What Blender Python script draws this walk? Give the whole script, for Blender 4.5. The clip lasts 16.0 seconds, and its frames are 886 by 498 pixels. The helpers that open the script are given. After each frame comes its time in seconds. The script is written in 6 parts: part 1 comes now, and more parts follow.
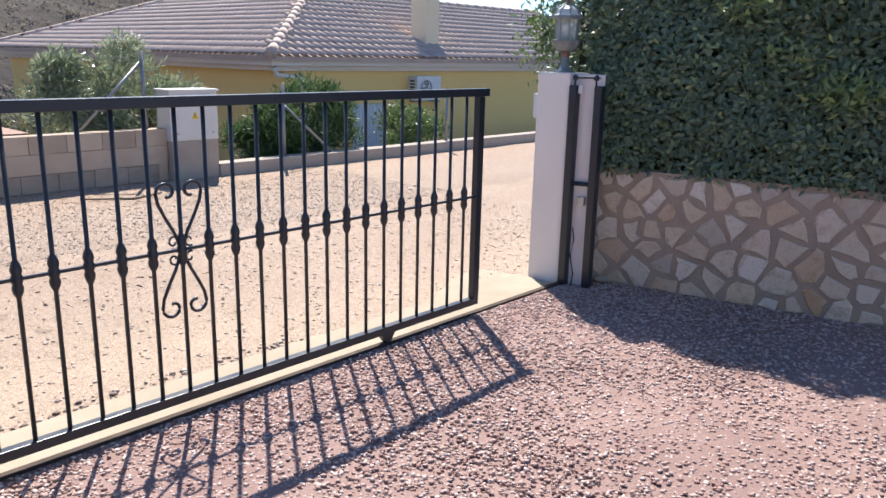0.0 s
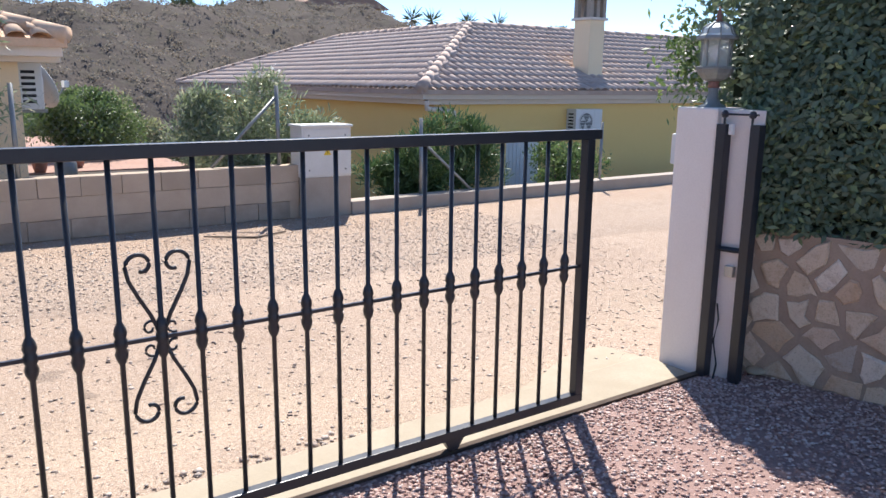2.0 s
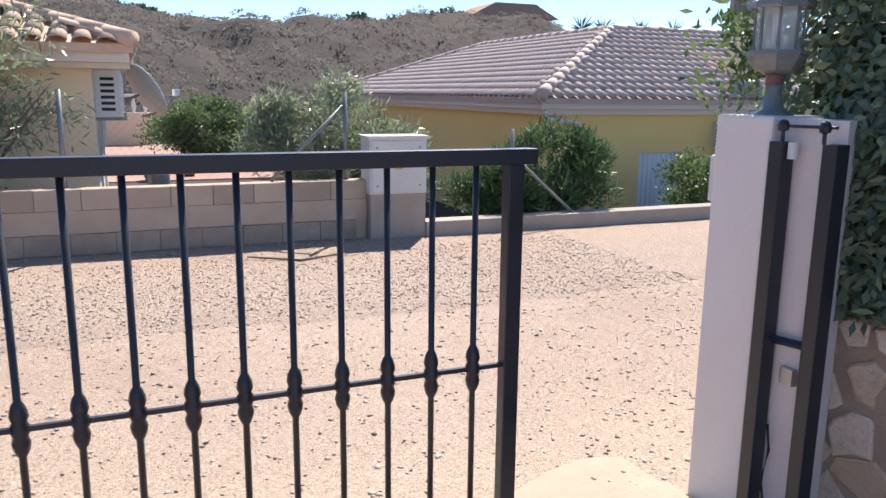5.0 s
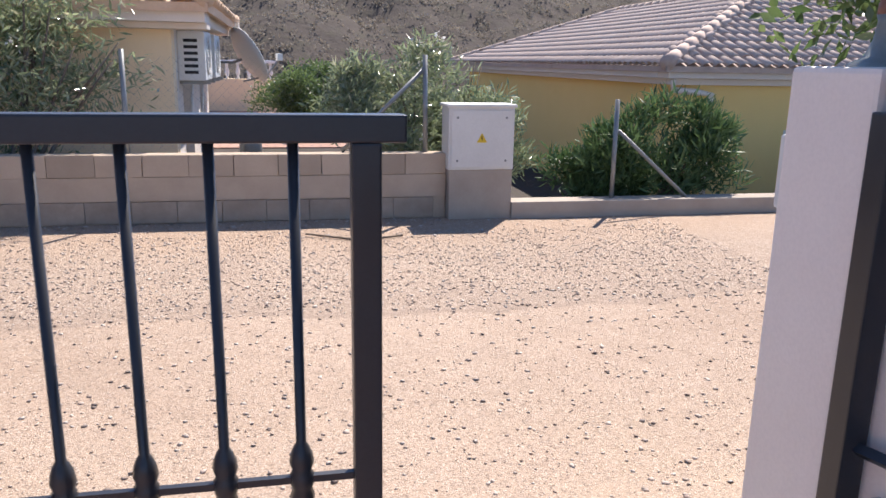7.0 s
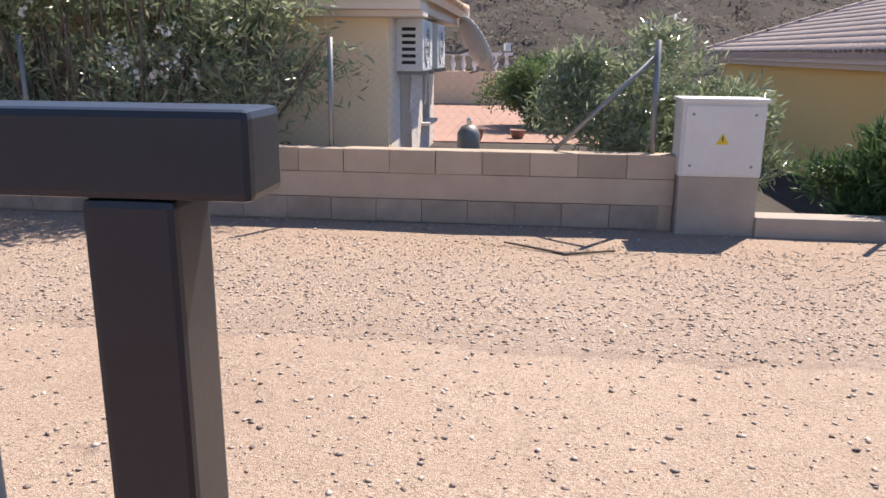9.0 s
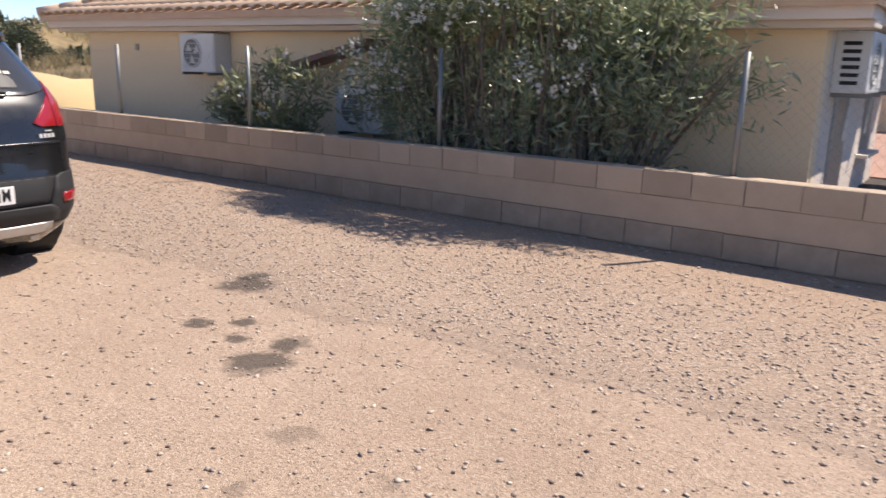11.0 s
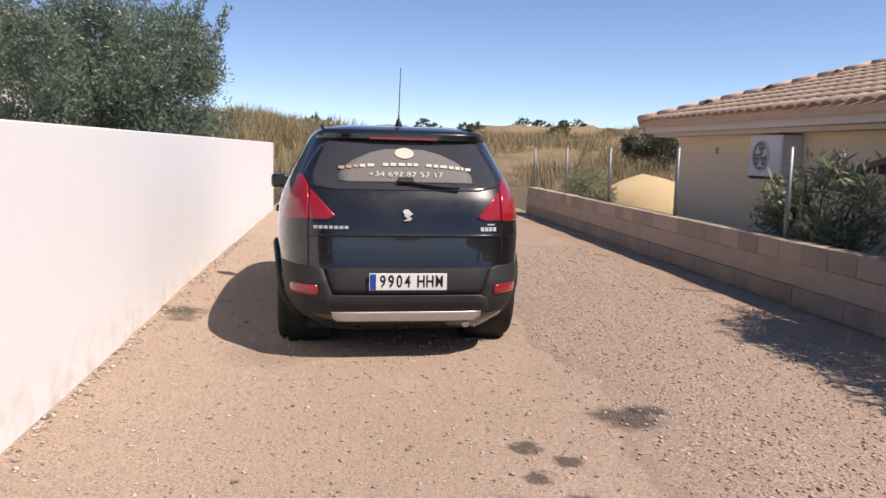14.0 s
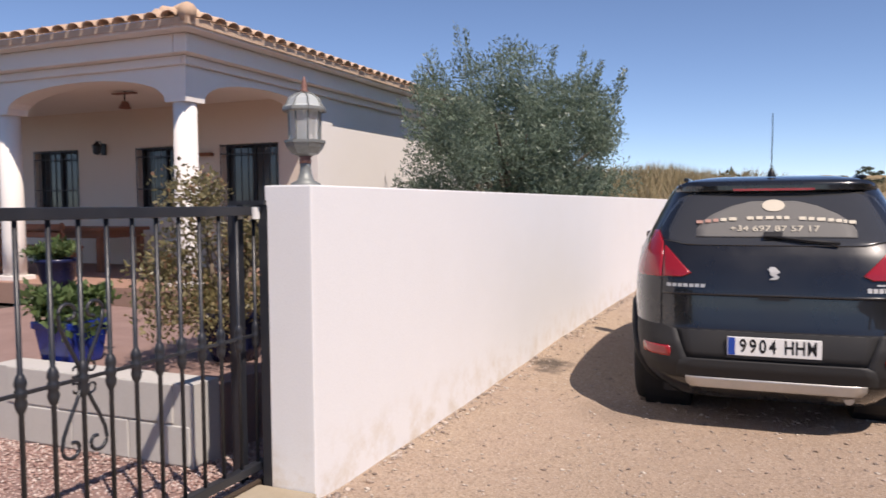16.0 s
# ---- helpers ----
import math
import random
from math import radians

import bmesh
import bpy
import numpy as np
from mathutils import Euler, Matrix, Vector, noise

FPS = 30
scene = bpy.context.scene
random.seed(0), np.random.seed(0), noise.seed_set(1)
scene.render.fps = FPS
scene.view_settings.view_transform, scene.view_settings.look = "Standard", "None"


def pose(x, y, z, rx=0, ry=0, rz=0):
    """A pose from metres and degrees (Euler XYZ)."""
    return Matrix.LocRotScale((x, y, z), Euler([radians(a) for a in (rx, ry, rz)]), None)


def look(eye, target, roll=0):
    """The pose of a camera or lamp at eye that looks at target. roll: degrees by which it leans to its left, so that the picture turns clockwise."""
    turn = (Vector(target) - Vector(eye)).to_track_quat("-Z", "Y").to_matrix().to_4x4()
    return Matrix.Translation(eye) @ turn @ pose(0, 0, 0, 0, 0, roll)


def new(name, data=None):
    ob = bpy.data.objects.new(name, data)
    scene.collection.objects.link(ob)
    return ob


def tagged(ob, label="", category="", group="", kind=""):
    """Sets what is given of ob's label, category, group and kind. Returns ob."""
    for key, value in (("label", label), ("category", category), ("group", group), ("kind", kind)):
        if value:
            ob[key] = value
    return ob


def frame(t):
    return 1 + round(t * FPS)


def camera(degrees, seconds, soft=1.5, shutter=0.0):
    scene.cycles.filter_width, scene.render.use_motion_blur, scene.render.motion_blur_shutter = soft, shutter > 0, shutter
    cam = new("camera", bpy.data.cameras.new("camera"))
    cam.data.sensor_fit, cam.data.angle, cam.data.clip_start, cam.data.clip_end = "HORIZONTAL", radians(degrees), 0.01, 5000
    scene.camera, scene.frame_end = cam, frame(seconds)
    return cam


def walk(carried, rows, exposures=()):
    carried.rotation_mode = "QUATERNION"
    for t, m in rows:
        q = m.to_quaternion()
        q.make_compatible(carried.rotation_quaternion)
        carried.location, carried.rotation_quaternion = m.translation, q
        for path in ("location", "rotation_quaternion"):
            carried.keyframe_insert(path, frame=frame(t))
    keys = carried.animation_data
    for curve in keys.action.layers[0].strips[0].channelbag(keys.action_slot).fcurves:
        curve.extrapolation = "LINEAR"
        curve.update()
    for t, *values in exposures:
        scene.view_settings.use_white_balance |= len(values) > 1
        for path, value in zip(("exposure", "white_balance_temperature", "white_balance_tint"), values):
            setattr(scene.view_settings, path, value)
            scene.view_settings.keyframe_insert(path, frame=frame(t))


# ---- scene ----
cam = camera(59.9, 16.0, soft=1.5, shutter=0.2)
PATH = [
    (0, (0.651, 0.31, 1.592), (2.09, 1.61, 1.102), 1.37),
    (0.5, (0.823, 0.417, 1.618), (2.188, 1.801, 1.151), 1.25),
    (1, (1.109, 0.49, 1.614), (2.387, 1.962, 1.166), 1.2),
    (1.5, (1.31, 0.566, 1.605), (2.51, 2.106, 1.171), 0.95),
    (2, (1.55, 0.686, 1.6), (2.671, 2.289, 1.18), 0.7),
    (2.5, (1.805, 0.741, 1.591), (2.857, 2.393, 1.189), 0.85),
    (3, (2.069, 0.808, 1.589), (3.058, 2.505, 1.208), 1.0),
    (3.5, (2.342, 0.922, 1.585), (3.268, 2.657, 1.218), 1.25),
    (4, (2.544, 0.993, 1.577), (3.421, 2.752, 1.21), 1.3),
    (4.5, (2.785, 1.099, 1.575), (3.609, 2.883, 1.199), 1.15),
    (4.7, (2.878, 1.151, 1.569), (3.671, 2.947, 1.185), 0.9),
    (7, (3.835, 1.879, 1.496), (4.233, 3.781, 1.023), 1.0),
    (7.5, (3.999, 2.074, 1.476), (4.296, 3.992, 0.994), 1.2),
    (8, (4.072, 2.298, 1.458), (4.231, 4.229, 0.963), 1.5),
    (8.2, (4.154, 2.393, 1.465), (4.231, 4.329, 0.969), 1.1),
    (10.3, (4.11, 3.066, 1.399), (3.383, 4.863, 0.909), 1.6),
    (10.5, (4.155, 3.126, 1.433), (3.312, 4.872, 0.94), 1.6),
    (11, (4.11, 3.27, 1.433), (2.968, 4.842, 0.96), 1.4),
    (11.5, (4.082, 3.45, 1.464), (2.668, 4.791, 1.014), 1.2),
    (12, (4.125, 3.694, 1.432), (2.507, 4.796, 1.023), 1.0),
    (12.5, (4.175, 4.02, 1.441), (2.402, 4.875, 1.084), 1.0),
    (13, (4.143, 4.335, 1.456), (2.268, 4.96, 1.15), 1.2),
    (13.5, (4.175, 4.603, 1.43), (2.243, 5.041, 1.158), 1.4),
    (14, (4.179, 4.845, 1.424), (2.212, 5.1, 1.172), 1.5),
    (14.5, (4.086, 5.038, 1.412), (2.101, 5.098, 1.176), 1.2),
    (15, (4.051, 5.161, 1.402), (2.071, 4.968, 1.198), 1.0),
    (15.5, (4.029, 5.234, 1.412), (2.097, 4.743, 1.251), 0.1),
    (16, (4.087, 5.259, 1.414), (2.253, 4.47, 1.302), -0.4),
]
walk(cam, [(t, look(eye, target, roll)) for t, eye, target, roll in PATH], [(0.0, 0.88, 6250, 10.0), (3.5, 0.87, 6250, 10.5), (7.5, 0.83, 6500, 14.0), (11.0, 0.54, 6850, 14.5), (13.5, 0.27, 6950, 17.5), (16.0, 0.06, 6850, 17.5)])

# ---- world and sun ----
SUN_TO = Vector((0.39, 0.58, 1.0)).normalized()
world = bpy.data.worlds.new("world")
scene.world = world
world.use_nodes = True
sky = world.node_tree.nodes.new("ShaderNodeTexSky")
sky.sky_type = "NISHITA"
sky.sun_disc = False
sky.sun_elevation = math.asin(SUN_TO.z)
sky.sun_rotation = math.atan2(SUN_TO.x, SUN_TO.y)
sky.air_density, sky.dust_density, sky.ozone_density = 0.6, 0.0, 4.0
world.node_tree.nodes["Background"].inputs["Strength"].default_value = 0.142
world.node_tree.links.new(sky.outputs[0], world.node_tree.nodes["Background"].inputs["Color"])
sun = new("sun", bpy.data.lights.new("sun", "SUN"))
sun.data.energy, sun.data.angle, sun.data.color = 5.0, radians(0.53), (1.0, 0.93, 0.84)
sun.matrix_world = look(SUN_TO * 30, (0, 0, 0))


# ---- materials ----
def nodes_of(name):
    m = bpy.data.materials.new(name)
    m.use_nodes = True
    return m, m.node_tree.nodes, m.node_tree.links, m.node_tree.nodes["Principled BSDF"]


def noise_node(nt, scale, detail=4.0, rough=0.6):
    n = nt.nodes.new("ShaderNodeTexNoise")
    n.inputs["Scale"].default_value, n.inputs["Detail"].default_value, n.inputs["Roughness"].default_value = scale, detail, rough
    co = nt.nodes.get("co") or nt.nodes.new("ShaderNodeNewGeometry")
    co.name = "co"
    nt.links.new(co.outputs["Position"], n.inputs["Vector"])
    return n


def mixed(nt, fac, a, b, mode="MIX"):
    """A colour mix; fac, a and b are numbers, colours or sockets."""
    n = nt.nodes.new("ShaderNodeMix")
    n.data_type, n.blend_type = "RGBA", mode
    for sock, v in ((n.inputs[0], fac), (n.inputs[6], a), (n.inputs[7], b)):
        if isinstance(v, bpy.types.NodeSocket):
            nt.links.new(v, sock)
        else:
            sock.default_value = v if isinstance(v, float) else (*v[:3], 1.0)
    return n.outputs[2]


def ramp(nt, sock, lo, hi, a=0.0, b=1.0):
    n = nt.nodes.new("ShaderNodeMapRange")
    n.inputs[1].default_value, n.inputs[2].default_value, n.inputs[3].default_value, n.inputs[4].default_value = lo, hi, a, b
    n.clamp = True
    nt.links.new(sock, n.inputs[0])
    return n.outputs[0]


def bumped(nt, bsdf, sock, strength, dist=0.01):
    b = nt.nodes.new("ShaderNodeBump")
    b.inputs["Strength"].default_value, b.inputs["Distance"].default_value = strength, dist
    nt.links.new(sock, b.inputs["Height"])
    nt.links.new(b.outputs[0], bsdf.inputs["Normal"])


def surface(name, base, second=None, rough=0.8, metal=0.0, grain=60.0, stain=1.5, bump=0.2, dist=0.004, amount=0.5, own=0.0, spec=0.3, coat=0.0):
    """A procedural surface: grain and stains between two colours, with relief; own: how far each object differs."""
    m, nodes, links, bsdf = nodes_of(name)
    nt = m.node_tree
    second = second or tuple(c * 0.72 for c in base)
    fine, coarse = noise_node(nt, grain), noise_node(nt, stain, 5.0, 0.65)
    col = mixed(nt, ramp(nt, coarse.outputs[0], 0.35, 0.7, 0.0, amount), base, second)
    dark = tuple(c * 0.78 for c in base)
    col = mixed(nt, ramp(nt, fine.outputs[0], 0.4, 0.75, 0.0, amount * 0.8), col, dark)
    if own:
        info = nodes.new("ShaderNodeObjectInfo")
        col = mixed(nt, ramp(nt, info.outputs["Random"], 0.0, 1.0, 0.0, own), col, tuple(c * 0.55 for c in second))
    links.new(col, bsdf.inputs["Base Color"])
    links.new(ramp(nt, coarse.outputs[0], 0.3, 0.7, max(rough - 0.1, 0.02), min(rough + 0.1, 1.0)), bsdf.inputs["Roughness"])
    bsdf.inputs["Metallic"].default_value = metal
    bsdf.inputs["Specular IOR Level"].default_value = spec
    bsdf.inputs["Coat Weight"].default_value = coat
    if bump:
        bumped(nt, bsdf, fine.outputs[0], bump, dist)
    return m


def leafy(name, dark, light, dry=None, rough=0.5, through_light=0.35):
    """Leaves: each leaf has its own shade, and lets some light through."""
    m, nodes, links, bsdf = nodes_of(name)
    nt = m.node_tree
    geo = nodes.new("ShaderNodeNewGeometry")
    col = mixed(nt, geo.outputs["Random Per Island"], dark, light)
    if dry:
        col = mixed(nt, ramp(nt, geo.outputs["Random Per Island"], 0.86, 0.93), col, dry)
    big = noise_node(nt, 1.7)
    col = mixed(nt, ramp(nt, big.outputs[0], 0.35, 0.7, 0.0, 0.5), col, dark)
    links.new(col, bsdf.inputs["Base Color"])
    bsdf.inputs["Roughness"].default_value = rough
    bsdf.inputs["Specular IOR Level"].default_value = 0.5
    tr = nodes.new("ShaderNodeBsdfTranslucent")
    links.new(col, tr.inputs["Color"])
    mx = nodes.new("ShaderNodeMixShader")
    mx.inputs[0].default_value = through_light
    links.new(bsdf.outputs[0], mx.inputs[1])
    links.new(tr.outputs[0], mx.inputs[2])
    links.new(mx.outputs[0], nodes["Material Output"].inputs["Surface"])
    return m


def pebbled(name, colours, rough=0.85):
    """Loose stones: each stone takes one of the colours."""
    m, nodes, links, bsdf = nodes_of(name)
    nt = m.node_tree
    geo = nodes.new("ShaderNodeNewGeometry")
    r = nodes.new("ShaderNodeValToRGB")
    r.color_ramp.interpolation = "LINEAR"
    while len(r.color_ramp.elements) < len(colours):
        r.color_ramp.elements.new(0.5)
    for i, c in enumerate(colours):
        r.color_ramp.elements[i].position = i / (len(colours) - 1)
        r.color_ramp.elements[i].color = (*c, 1)
    links.new(geo.outputs["Random Per Island"], r.inputs[0])
    n = noise_node(nt, 90.0)
    links.new(mixed(nt, ramp(nt, n.outputs[0], 0.4, 0.8, 0.0, 0.35), r.outputs[0], (0.2, 0.15, 0.13)), bsdf.inputs["Base Color"])
    bsdf.inputs["Roughness"].default_value = rough
    bsdf.inputs["Specular IOR Level"].default_value = 0.3
    return m


def road_surface():
    """Worn lane: pale compacted grit, a greyer loose strip along the block wall, oil stains."""
    m, nodes, links, bsdf = nodes_of("road_surface")
    nt = m.node_tree
    geo = nodes.new("ShaderNodeNewGeometry")
    sep = nodes.new("ShaderNodeSeparateXYZ")
    links.new(geo.outputs["Position"], sep.inputs[0])

    def maths(op, a, b):
        n = nodes.new("ShaderNodeMath")
        n.operation = op
        for s, v in zip(n.inputs, (a, b)):
            if isinstance(v, bpy.types.NodeSocket):
                links.new(v, s)
            else:
                s.default_value = v
        return n.outputs[0]

    wob, grit, patch, fine = noise_node(nt, 0.9, 5), noise_node(nt, 70.0, 3), noise_node(nt, 0.55, 6), noise_node(nt, 170.0, 2)
    big = noise_node(nt, 9.0, 6, 0.7)
    clod = noise_node(nt, 52.0, 4, 0.75)
    edge = maths("ADD", sep.outputs[1], maths("MULTIPLY", maths("SUBTRACT", wob.outputs[0], 0.5), 0.9))
    col = mixed(nt, ramp(nt, patch.outputs[0], 0.38, 0.66), (0.435, 0.32, 0.235), (0.365, 0.26, 0.185))
    strip = maths("MULTIPLY", ramp(nt, edge, 6.25, 6.62), ramp(nt, edge, 7.6, 8.3, 1.0, 0.25))
    col = mixed(nt, maths("MULTIPLY", strip, ramp(nt, big.outputs[0], 0.35, 0.65, 0.1, 0.7)), col, (0.36, 0.262, 0.192))
    col = mixed(nt, maths("MULTIPLY", ramp(nt, edge, 6.36, 6.41, 0.0, 0.36), ramp(nt, edge, 6.55, 6.95, 1.0, 0.0)), col, (0.24, 0.175, 0.13))
    col = mixed(nt, ramp(nt, edge, 7.7, 8.6, 0.0, 0.6), col, (0.40, 0.27, 0.18))
    col = mixed(nt, ramp(nt, big.outputs[0], 0.5, 0.75, 0.0, 0.35), col, (0.27, 0.20, 0.16))
    sand = maths("MULTIPLY", ramp(nt, edge, 5.2, 3.9), ramp(nt, patch.outputs[0], 0.42, 0.62))
    col = mixed(nt, maths("MULTIPLY", sand, 0.6), col, (0.52, 0.40, 0.28))
    col = mixed(nt, ramp(nt, grit.outputs[0], 0.5, 0.64, 0.0, 0.72), col, (0.17, 0.125, 0.095))
    col = mixed(nt, ramp(nt, fine.outputs[0], 0.54, 0.66, 0.0, 0.7), col, (0.70, 0.60, 0.50))
    rubble = maths("ADD", maths("MULTIPLY", strip, 0.5), 0.16)
    col = mixed(nt, maths("MULTIPLY", rubble, ramp(nt, clod.outputs[0], 0.52, 0.62)), col, (0.16, 0.12, 0.095))
    col = mixed(nt, maths("MULTIPLY", rubble, ramp(nt, clod.outputs[0], 0.46, 0.38)), col, (0.60, 0.50, 0.41))
    # a long crack where the paving ends
    crack = maths("ABSOLUTE", maths("SUBTRACT", edge, 6.36), 0.0)
    col = mixed(nt, ramp(nt, crack, 0.0, 0.05, 0.45, 0.0), col, (0.2, 0.15, 0.12))
    jag = noise_node(nt, 7.0, 4)
    for x, y, r in ((0.30, 6.38, 0.20), (0.16, 6.55, 0.11), (0.68, 5.70, 0.085), (0.84, 5.88, 0.08), (1.0, 5.70, 0.07), (1.36, 5.56, 0.17), (1.30, 5.82, 0.10), (2.05, 5.15, 0.09), (2.2, 4.75, 0.05), (2.6, 5.1, 0.06), (-1.1, 4.35, 0.35), (-2.1, 3.55, 0.2), (-1.9, 3.62, 0.16)):
        d = nodes.new("ShaderNodeVectorMath")
        d.operation = "DISTANCE"
        links.new(geo.outputs["Position"], d.inputs[0])
        d.inputs[1].default_value = (x, y, 0.0)
        dist = maths("ADD", d.outputs["Value"], maths("MULTIPLY", maths("SUBTRACT", jag.outputs[0], 0.5), 0.26))
        col = mixed(nt, ramp(nt, dist, r * 0.6, r * 1.15, (0.78 if x < 1.5 else 0.32) if r < 0.3 else 0.2, 0.0), col, (0.05, 0.043, 0.038))
    links.new(col, bsdf.inputs["Base Color"])
    bsdf.inputs["Roughness"].default_value = 0.9
    bsdf.inputs["Specular IOR Level"].default_value = 0.25
    h = maths("ADD", maths("MULTIPLY", grit.outputs[0], 0.7), maths("ADD", fine.outputs[0], maths("ADD", maths("MULTIPLY", big.outputs[0], 1.5), maths("MULTIPLY", clod.outputs[0], 0.8))))
    bumped(nt, bsdf, h, 0.6, 0.014)
    return m


def hill_surface():
    """Dry ground: grey-brown scrub on the hill, straw-coloured grass to the west."""
    m, nodes, links, bsdf = nodes_of("dry_ground")
    nt = m.node_tree
    geo = nodes.new("ShaderNodeNewGeometry")
    sep = nodes.new("ShaderNodeSeparateXYZ")
    links.new(geo.outputs["Position"], sep.inputs[0])
    a, b, c = noise_node(nt, 0.16, 6, 0.7), noise_node(nt, 0.9, 5, 0.7), noise_node(nt, 12.0, 4)
    col = mixed(nt, ramp(nt, a.outputs[0], 0.35, 0.65), (0.092, 0.077, 0.068), (0.068, 0.058, 0.052))
    col = mixed(nt, ramp(nt, sep.outputs[0], -10.0, -30.0, 0.0, 0.9), col, (0.34, 0.255, 0.14))
    col = mixed(nt, ramp(nt, b.outputs[0], 0.48, 0.66, 0.0, 0.6), col, (0.085, 0.08, 0.058))
    col = mixed(nt, ramp(nt, c.outputs[0], 0.5, 0.7, 0.0, 0.3), col, (0.12, 0.098, 0.078))
    links.new(col, bsdf.inputs["Base Color"])
    bsdf.inputs["Roughness"].default_value = 0.95
    bsdf.inputs["Specular IOR Level"].default_value = 0.1
    bumped(nt, bsdf, b.outputs[0], 0.6, 0.3)
    return m


def stone_surface():
    """Quarried wall stones: cream, tan, rust and grey ones, each veined and pitted."""
    m, nodes, links, bsdf = nodes_of("wall_stone")
    nt = m.node_tree
    info = nodes.new("ShaderNodeObjectInfo")
    r = nodes.new("ShaderNodeValToRGB")
    tints = [(0.76, 0.65, 0.51), (0.66, 0.50, 0.34), (0.80, 0.70, 0.58), (0.55, 0.33, 0.17), (0.72, 0.60, 0.45), (0.50, 0.42, 0.34), (0.76, 0.58, 0.37)]
    while len(r.color_ramp.elements) < len(tints):
        r.color_ramp.elements.new(0.5)
    for i, c in enumerate(tints):
        r.color_ramp.elements[i].position = i / (len(tints) - 1)
        r.color_ramp.elements[i].color = (*c, 1)
    links.new(info.outputs["Random"], r.inputs[0])
    vein, pit, cloud = noise_node(nt, 14.0, 6, 0.7), noise_node(nt, 120.0, 4), noise_node(nt, 5.0, 4)
    col = mixed(nt, ramp(nt, vein.outputs[0], 0.5, 0.68, 0.0, 0.6), r.outputs[0], (0.42, 0.26, 0.14))
    col = mixed(nt, ramp(nt, cloud.outputs[0], 0.45, 0.7, 0.0, 0.4), col, (0.68, 0.60, 0.50))
    col = mixed(nt, ramp(nt, pit.outputs[0], 0.52, 0.7, 0.0, 0.45), col, (0.30, 0.22, 0.15))
    links.new(col, bsdf.inputs["Base Color"])
    bsdf.inputs["Roughness"].default_value = 0.85
    bsdf.inputs["Specular IOR Level"].default_value = 0.25
    bumped(nt, bsdf, vein.outputs[0], 0.7, 0.012)
    return m


def glass_surface(name, tint=(0.9, 0.95, 0.95), rough=0.02, alpha=0.25):
    m, nodes, links, bsdf = nodes_of(name)
    bsdf.inputs["Base Color"].default_value = (*tint, 1)
    bsdf.inputs["Roughness"].default_value = rough
    bsdf.inputs["Alpha"].default_value = alpha
    bsdf.inputs["Specular IOR Level"].default_value = 0.6
    return m


ROAD = road_surface()
DRY = hill_surface()
GRAVEL_BED = surface("gravel_bed", (0.33, 0.22, 0.19), (0.24, 0.155, 0.135), 0.95, grain=75, stain=2, bump=0.6, dist=0.012, amount=0.9)
PEBBLE = pebbled("gravel_stones", [(0.27, 0.155, 0.13), (0.50, 0.34, 0.295), (0.66, 0.52, 0.46), (0.36, 0.215, 0.185), (0.74, 0.64, 0.58)])
GRIT = pebbled("grit_stones", [(0.22, 0.17, 0.14), (0.5, 0.4, 0.33), (0.62, 0.54, 0.46), (0.20, 0.155, 0.13)])
WHITE = surface("white_render", (0.815, 0.815, 0.815), (0.75, 0.74, 0.73), 0.85, grain=110, stain=1.1, bump=0.25, dist=0.003, amount=0.3)
WALL_WHITE = surface("white_wall_render", (0.815, 0.815, 0.815), (0.75, 0.74, 0.73), 0.85, grain=110, stain=1.1, bump=0.25, dist=0.003, amount=0.3)


def splash_foot(m):
    """Ochre splashes and runs of soil on the lowest part of a white wall."""
    nt = m.node_tree
    bsdf = nt.nodes["Principled BSDF"]
    sep = nt.nodes.new("ShaderNodeSeparateXYZ")
    nt.links.new(nt.nodes["co"].outputs["Position"], sep.inputs[0])
    blot = noise_node(nt, 5.0, 5, 0.7)
    low = nt.nodes.new("ShaderNodeMath")
    low.operation = "MULTIPLY"
    nt.links.new(ramp(nt, sep.outputs[2], 0.42, 0.02), low.inputs[0])
    nt.links.new(ramp(nt, blot.outputs[0], 0.46, 0.7, 0.0, 0.75), low.inputs[1])
    old = bsdf.inputs["Base Color"].links[0].from_socket
    nt.links.new(mixed(nt, low.outputs[0], old, (0.55, 0.43, 0.27)), bsdf.inputs["Base Color"])


splash_foot(WALL_WHITE)
VILLA_WHITE = surface("villa_render", (0.83, 0.785, 0.735), (0.77, 0.72, 0.665), 0.85, grain=110, stain=1.1, bump=0.25, dist=0.003, amount=0.3)
PINKISH = surface("pillar_render", (0.83, 0.76, 0.70), (0.75, 0.66, 0.60), 0.85, grain=110, stain=2.2, bump=0.25, dist=0.003, amount=0.35)
CREAM = surface("cream_render", (0.88, 0.71, 0.48), (0.81, 0.64, 0.43), 0.88, grain=90, stain=0.8, bump=0.2, dist=0.003, amount=0.3)
YELLOW = surface("yellow_render", (0.86, 0.60, 0.23), (0.78, 0.53, 0.20), 0.88, grain=90, stain=0.8, bump=0.2, dist=0.003, amount=0.3)
TRIM = surface("pale_trim", (0.74, 0.66, 0.58), (0.66, 0.58, 0.50), 0.85, grain=80, stain=1.2, bump=0.15, amount=0.3)
CONCRETE = surface("concrete", (0.42, 0.36, 0.30), (0.32, 0.265, 0.215), 0.92, grain=120, stain=3, bump=0.4, dist=0.004, amount=0.7)
SILL = surface("sill_concrete", (0.43, 0.365, 0.27), (0.34, 0.28, 0.20), 0.9, grain=100, stain=3, bump=0.35, dist=0.004, amount=0.7)
